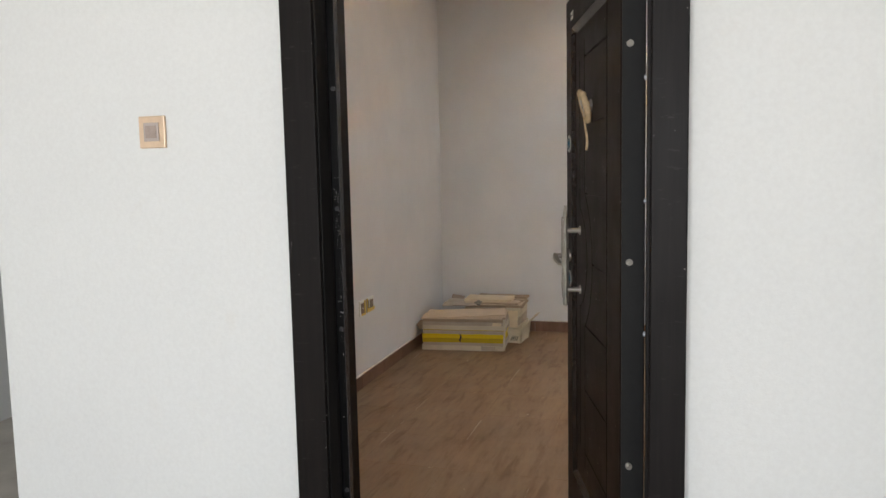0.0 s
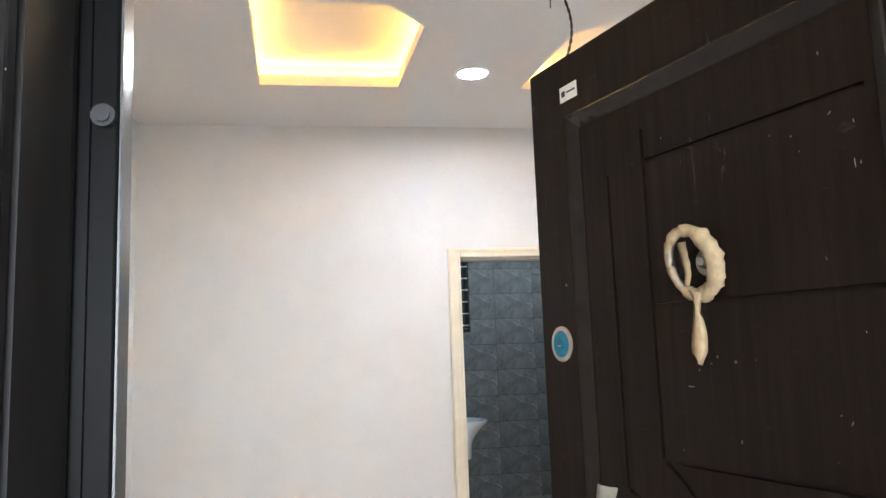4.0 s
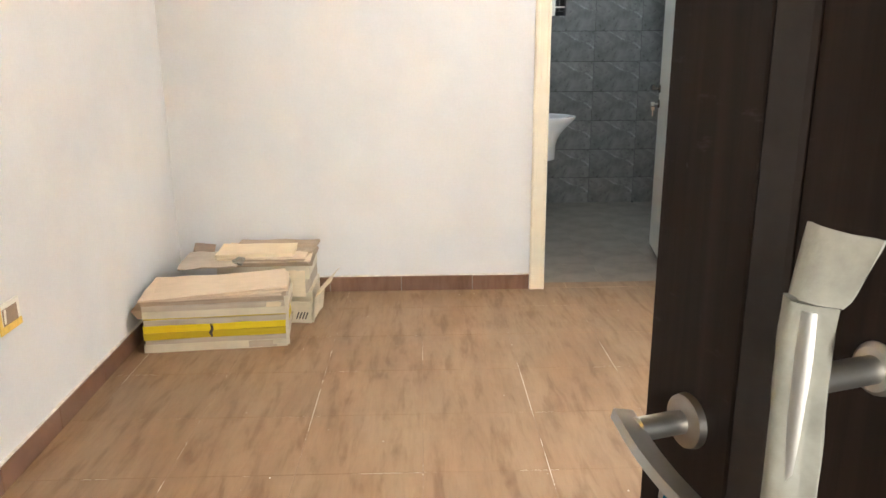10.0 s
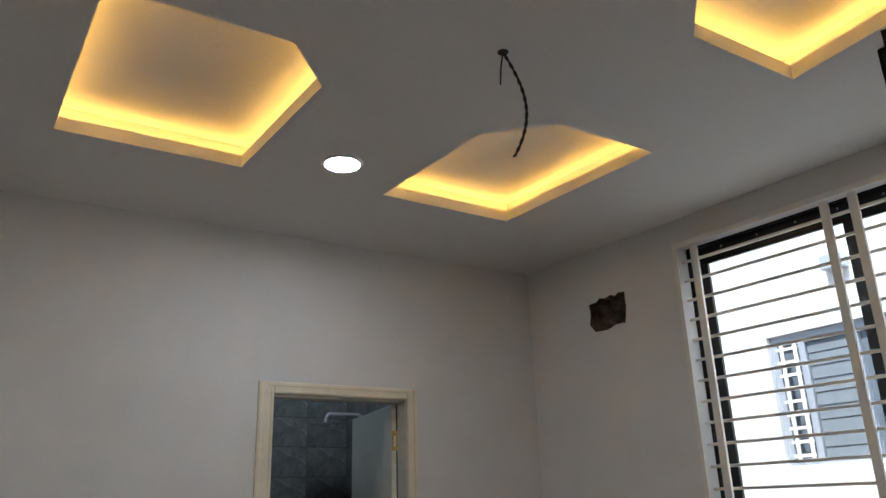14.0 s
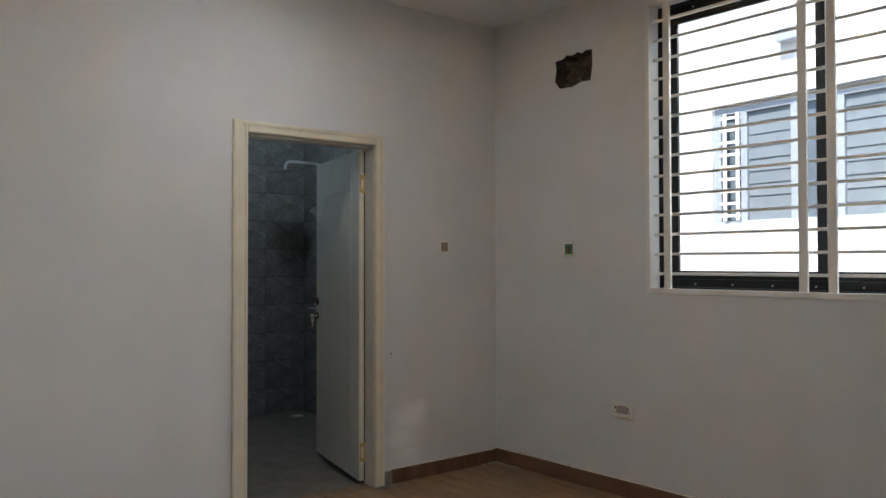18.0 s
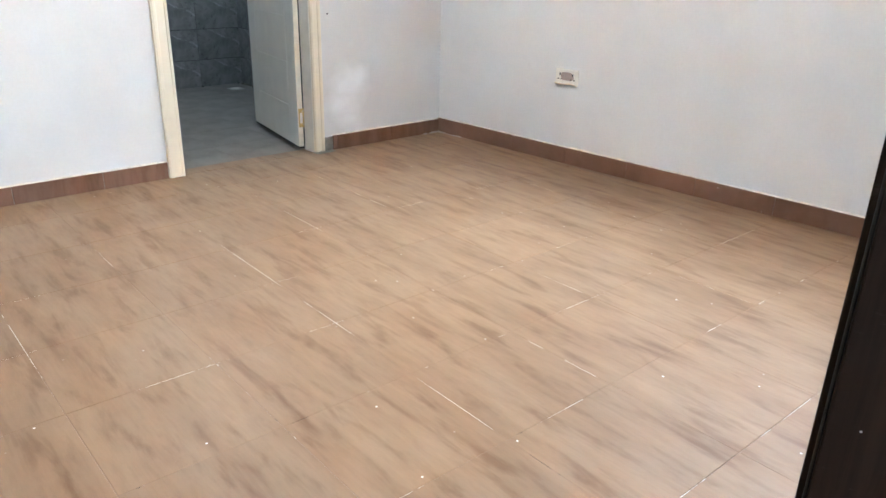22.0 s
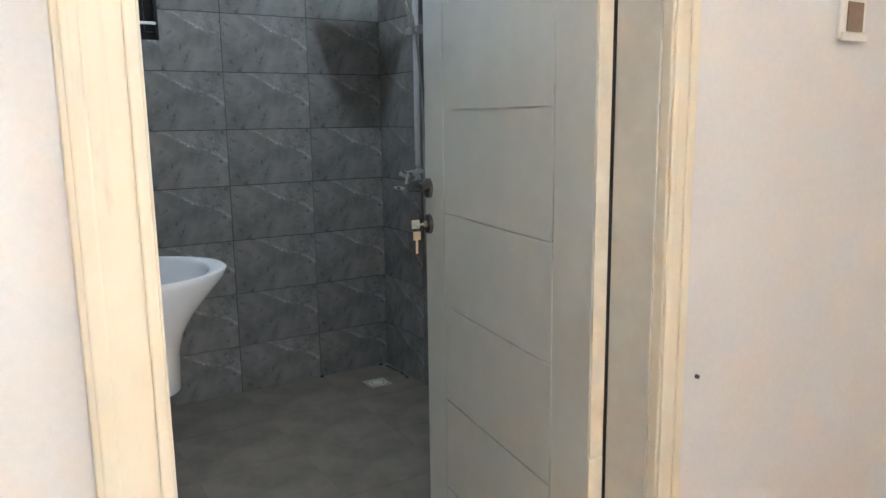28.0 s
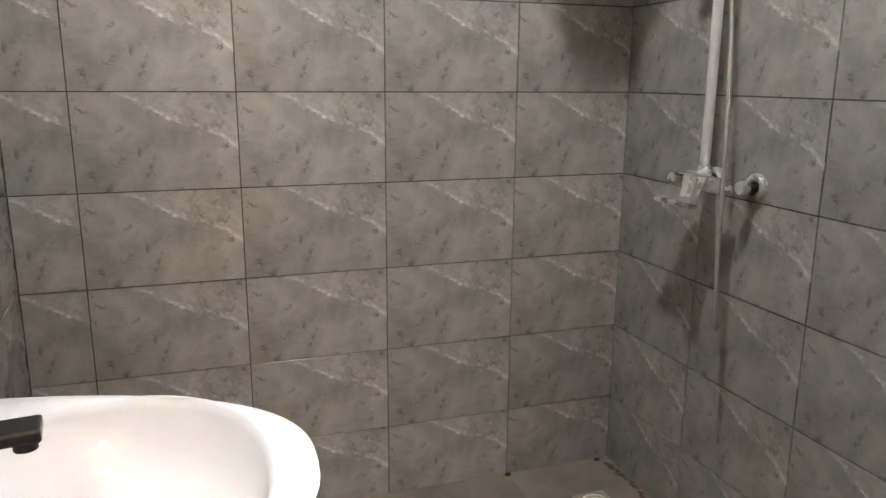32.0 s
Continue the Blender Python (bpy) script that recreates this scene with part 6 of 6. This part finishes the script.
part("base", bm_box(-0.10, 0.09, -0.14, 0.10, 0.0, 0.010, bev=0.002), M["carton_white"], tray)
sheet("front_side", pose(-0.005, -0.155, 0.0, 4, 0, 0), 0.185, 0.112, "carton_white")
sheet("end_side", pose(0.094, -0.03, 0.0, 0, 0, 90) @ pose(0, 0, 0, 8, 0, 0), 0.235, 0.13, "carton_white")
sheet("flap", pose(0.112, -0.02, 0.130, 0, 0, 90) @ pose(0, 0, 0, 44, 0, 0), 0.23, 0.115, "carton_white")
sheet("inner_flap", pose(-0.03, -0.06, 0.105, -6, 0, 2), 0.14, 0.135, "kraft_cream")
bm = bmesh.new()
for k in range(4):
    box(bm, -0.003, 0.003, -0.0012, 0.0, -0.020, 0.020, m=pose(0.018 + k * 0.015, -0.1545, 0.040, 4, 22, 0))
part("printed_bars", bm, M["ink"], tray, "faded dark print")


# ---- skirting, floor and wall tiles ----
TILE_MESH = {}


def tile_mesh(w, h, th, mat, edge=0.0007):
    key = (round(w, 4), round(h, 4), th, mat)
    if key not in TILE_MESH:
        vs, fs = [], []
        for q, zz in ((0.0, 0.0), (0.0, th - edge), (edge, th)):
            vs += [(-w / 2 + q, -h / 2 + q, zz), (w / 2 - q, -h / 2 + q, zz), (w / 2 - q, h / 2 - q, zz), (-w / 2 + q, h / 2 - q, zz)]
        for r0 in (0, 4):
            fs += [(r0 + k, r0 + (k + 1) % 4, r0 + 4 + (k + 1) % 4, r0 + 4 + k) for k in range(4)]
        fs.append((8, 9, 10, 11))
        me = bpy.data.meshes.new("tile")
        me.from_pydata(vs, [], fs)
        me.materials.append(M[mat])
        TILE_MESH[key] = me
    return TILE_MESH[key]


def tile(parent, m, w, h, th, mat, name="tile"):
    ob = new(name, tile_mesh(w, h, th, mat))
    ob.parent = parent
    ob.matrix_parent_inverse = parent.matrix_world.inverted()
    ob.matrix_world = m
    return ob


def cuts(lo, hi, at, pitch, gap):
    """Pieces (from, to) between lo and hi for joints at at + k * pitch."""
    k = math.floor((lo - at) / pitch)
    out = []
    while at + k * pitch < hi - 0.004:
        a, b = max(lo, at + k * pitch + gap / 2), min(hi, at + (k + 1) * pitch - gap / 2)
        if b - a > 0.006:
            out.append((a, b))
        k += 1
    return out


bpy.context.view_layer.update()
by_name = bpy.data.objects
FX, FY, GAP = (-1.609, 0.411), (-2.277, 0.396), 0.0022
tr = random.Random(12)
for a, b in cuts(XL + 0.001, 0.40, *FX, GAP):
    for c, d in cuts(YF + 0.001, -0.001, *FY, GAP):
        lift = tr.uniform(-0.0003, 0.0002)
        m = Matrix.Translation(((a + b) / 2, (c + d) / 2, -0.0065 + lift))
        tile(by_name["floor"], m, b - a, d - c, 0.0065, "floor")
# threshold strip of tile in the two doorways
for x0, x1, y0_, y1_ in ((-2.78, -1.935, YH + 0.005, YF - 0.002), (-1.75, -0.96, 0.002, 0.10)):
    for a, b in cuts(x0, x1, *FX, GAP):
        tile(by_name["floor"], Matrix.Translation(((a + b) / 2, (y0_ + y1_) / 2, -0.0065)), b - a, y1_ - y0_, 0.0065, "floor")

flip = Matrix.Rotation(radians(90), 4, "X")


def skirting(name, m0, length, at, label, SK_H=0.085):
    """Skirting tiles along local x, facing local -y, on a mortar bed."""
    bed = structure(name, bm_box(0, length, -0.004, 0.0, 0.0, SK_H - 0.003), M["cement"], label, "skirting", m0)
    bpy.context.view_layer.update()
    for a, b in cuts(0.001, length - 0.001, at, 0.40, 0.003):
        m = m0 @ Matrix.Translation(((a + b) / 2, -0.004, SK_H / 2 + tr.uniform(-0.0008, 0.0012))) @ flip
        tile(bed, m, b - a, SK_H, 0.008, "skirt", "skirting_tile")
    bm = bmesh.new()
    n = int(length / 0.06)
    vs = []
    for k in range(n + 1):
        u = length * k / n
        w = 0.0015 + 0.0035 * noise.noise((u * 6.3, len(name), 0)) + 0.002 * noise.noise((u * 23, 1, 0))
        vs.append([bm.verts.new((u, y, SK_H + zz)) for y, zz in ((0, -0.002), (-0.010 - w * 0.4, -0.001), (-0.006, 0.0015 + w * 0.4), (0, 0.004 + w))])
    for p, q in zip(vs, vs[1:]):
        for k in range(4):
            bm.faces.new((p[k - 1], p[k], q[k], q[k - 1]))
    part("plaster_edge", bm, M["edge_filler"], bed, "uneven pale plaster edge")
    return bed


skirting("baseboard_north_left", pose(XL, 0, 0), -1.828 - XL, 0.02, "brown wood-look skirting tiles")
skirting("baseboard_north_right", pose(-0.83, 0, 0), 0.83, 0.03, "brown wood-look skirting tiles")
skirting("baseboard_east", EAST @ pose(0, 0, 0, 0, 0, -90), -YF + 0.02, 0.24, "brown wood-look skirting tiles", 0.092)
skirting("baseboard_west", WEST @ pose(0, YF, 0, 0, 0, 90), -YF, 0.16, "brown wood-look skirting tiles")
bm = bmesh.new()
box(bm, -0.892, -0.831, -0.012, 0.0, 0.0, 0.082, bev=0.004)
box(bm, -0.965, -0.84, -0.05, -0.012, 0.0, 0.006, bev=0.002)
for v in bm.verts:
    v.co += noise.noise_vector(v.co * 50) * 0.0025
    v.co.y = min(v.co.y, -0.0003)
single("cement_patch", bm, M["cement"], "bare grey cement patch between casing and skirting", "cement")
ml = random.Random(17)
for k in range(7):
    bm = bmesh.new()
    bmesh.ops.create_icosphere(bm, subdivisions=2, radius=1.0)
    long_, wide, high = ml.uniform(0.016, 0.045), ml.uniform(0.005, 0.009), ml.uniform(0.003, 0.010)
    for v in bm.verts:
        n = 1 + 0.35 * noise.noise(v.co * 2.2 + Vector((k * 3.1, 0, 0)))
        v.co = Vector((v.co.x * wide * n, v.co.y * long_ * n, max(0.0, v.co.z) * high * n))
    y = -0.022 - 0.045 * k
    at = EAST @ Vector((-0.020, y, 0.0)) if k < 5 else Vector((-0.06 - 0.07 * (k - 5), -0.021, 0.0))
    single("mortar_smear", bm, M["pale_mortar"], "pale smear of mortar at the foot of the skirting", "mortar", "mortar smears", m=pose(at.x, at.y, 0.0001, 0, 0, 4.7 if k < 5 else 90))

# bathroom floor and walls
for a, b in cuts(-1.90, XBR, -0.950, 0.400, 0.002):
    for c, d in cuts(0.103, YB, YB - 0.39, 0.392, 0.002):
        tile(by_name["bathroom_floor"], Matrix.Translation(((a + b) / 2, (c + d) / 2, ZB - 0.008 + tr.uniform(-0.0004, 0.0003))), b - a, d - c, 0.008, "stone_floor")
ROW, R0 = 0.2495, 0.2035
WALL_GAP = 0.003
for a, b in cuts(-1.893, XBR, -0.553, 0.3955, WALL_GAP):
    for c, d in cuts(ZB, H, R0, ROW, WALL_GAP):
        pieces = [(a, b, c, d)]
        if a < BW[1] and b > BW[0] and c < BW[3] and d > BW[2]:
            pieces = []
            if b > BW[1]:
                pieces.append((BW[1], b, c, d))
            if a < BW[0]:
                pieces.append((a, BW[0], c, d))
            lo, hi = max(a, BW[0]), min(b, BW[1])
            if c < BW[2]:
                pieces.append((lo, hi, c, BW[2]))
            if d > BW[3]:
                pieces.append((lo, hi, BW[3], d))
        for p, q, r, s in pieces:
            if q - p > 0.01 and s - r > 0.01:
                tile(w_far, Matrix.Translation(((p + q) / 2, YB + 0.008, (r + s) / 2)) @ flip, q - p, s - r, 0.008, "stone")
toward = Matrix.Rotation(radians(-90), 4, "Z")
for a, b in cuts(0.16, YB, 1.706, 0.3955, WALL_GAP):
    for c, d in cuts(ZB, H, R0, ROW, WALL_GAP):
        tile(w_right, Matrix.Translation((XBR + 0.008, (a + b) / 2, (c + d) / 2)) @ toward @ flip, b - a, d - c, 0.008, "stone")
for a, b in cuts(-0.100, 2.37, 2.37 - 0.3955 * 6, 0.3955, WALL_GAP):
    for c, d in cuts(ZB, H, R0 + 0.01, ROW, WALL_GAP):
        tile(w_left, w_left.matrix_world @ Matrix.Translation((-0.008, (a + b) / 2, (c + d) / 2)) @ Matrix.Rotation(radians(90), 4, "Z") @ flip, b - a, d - c, 0.008, "stone")
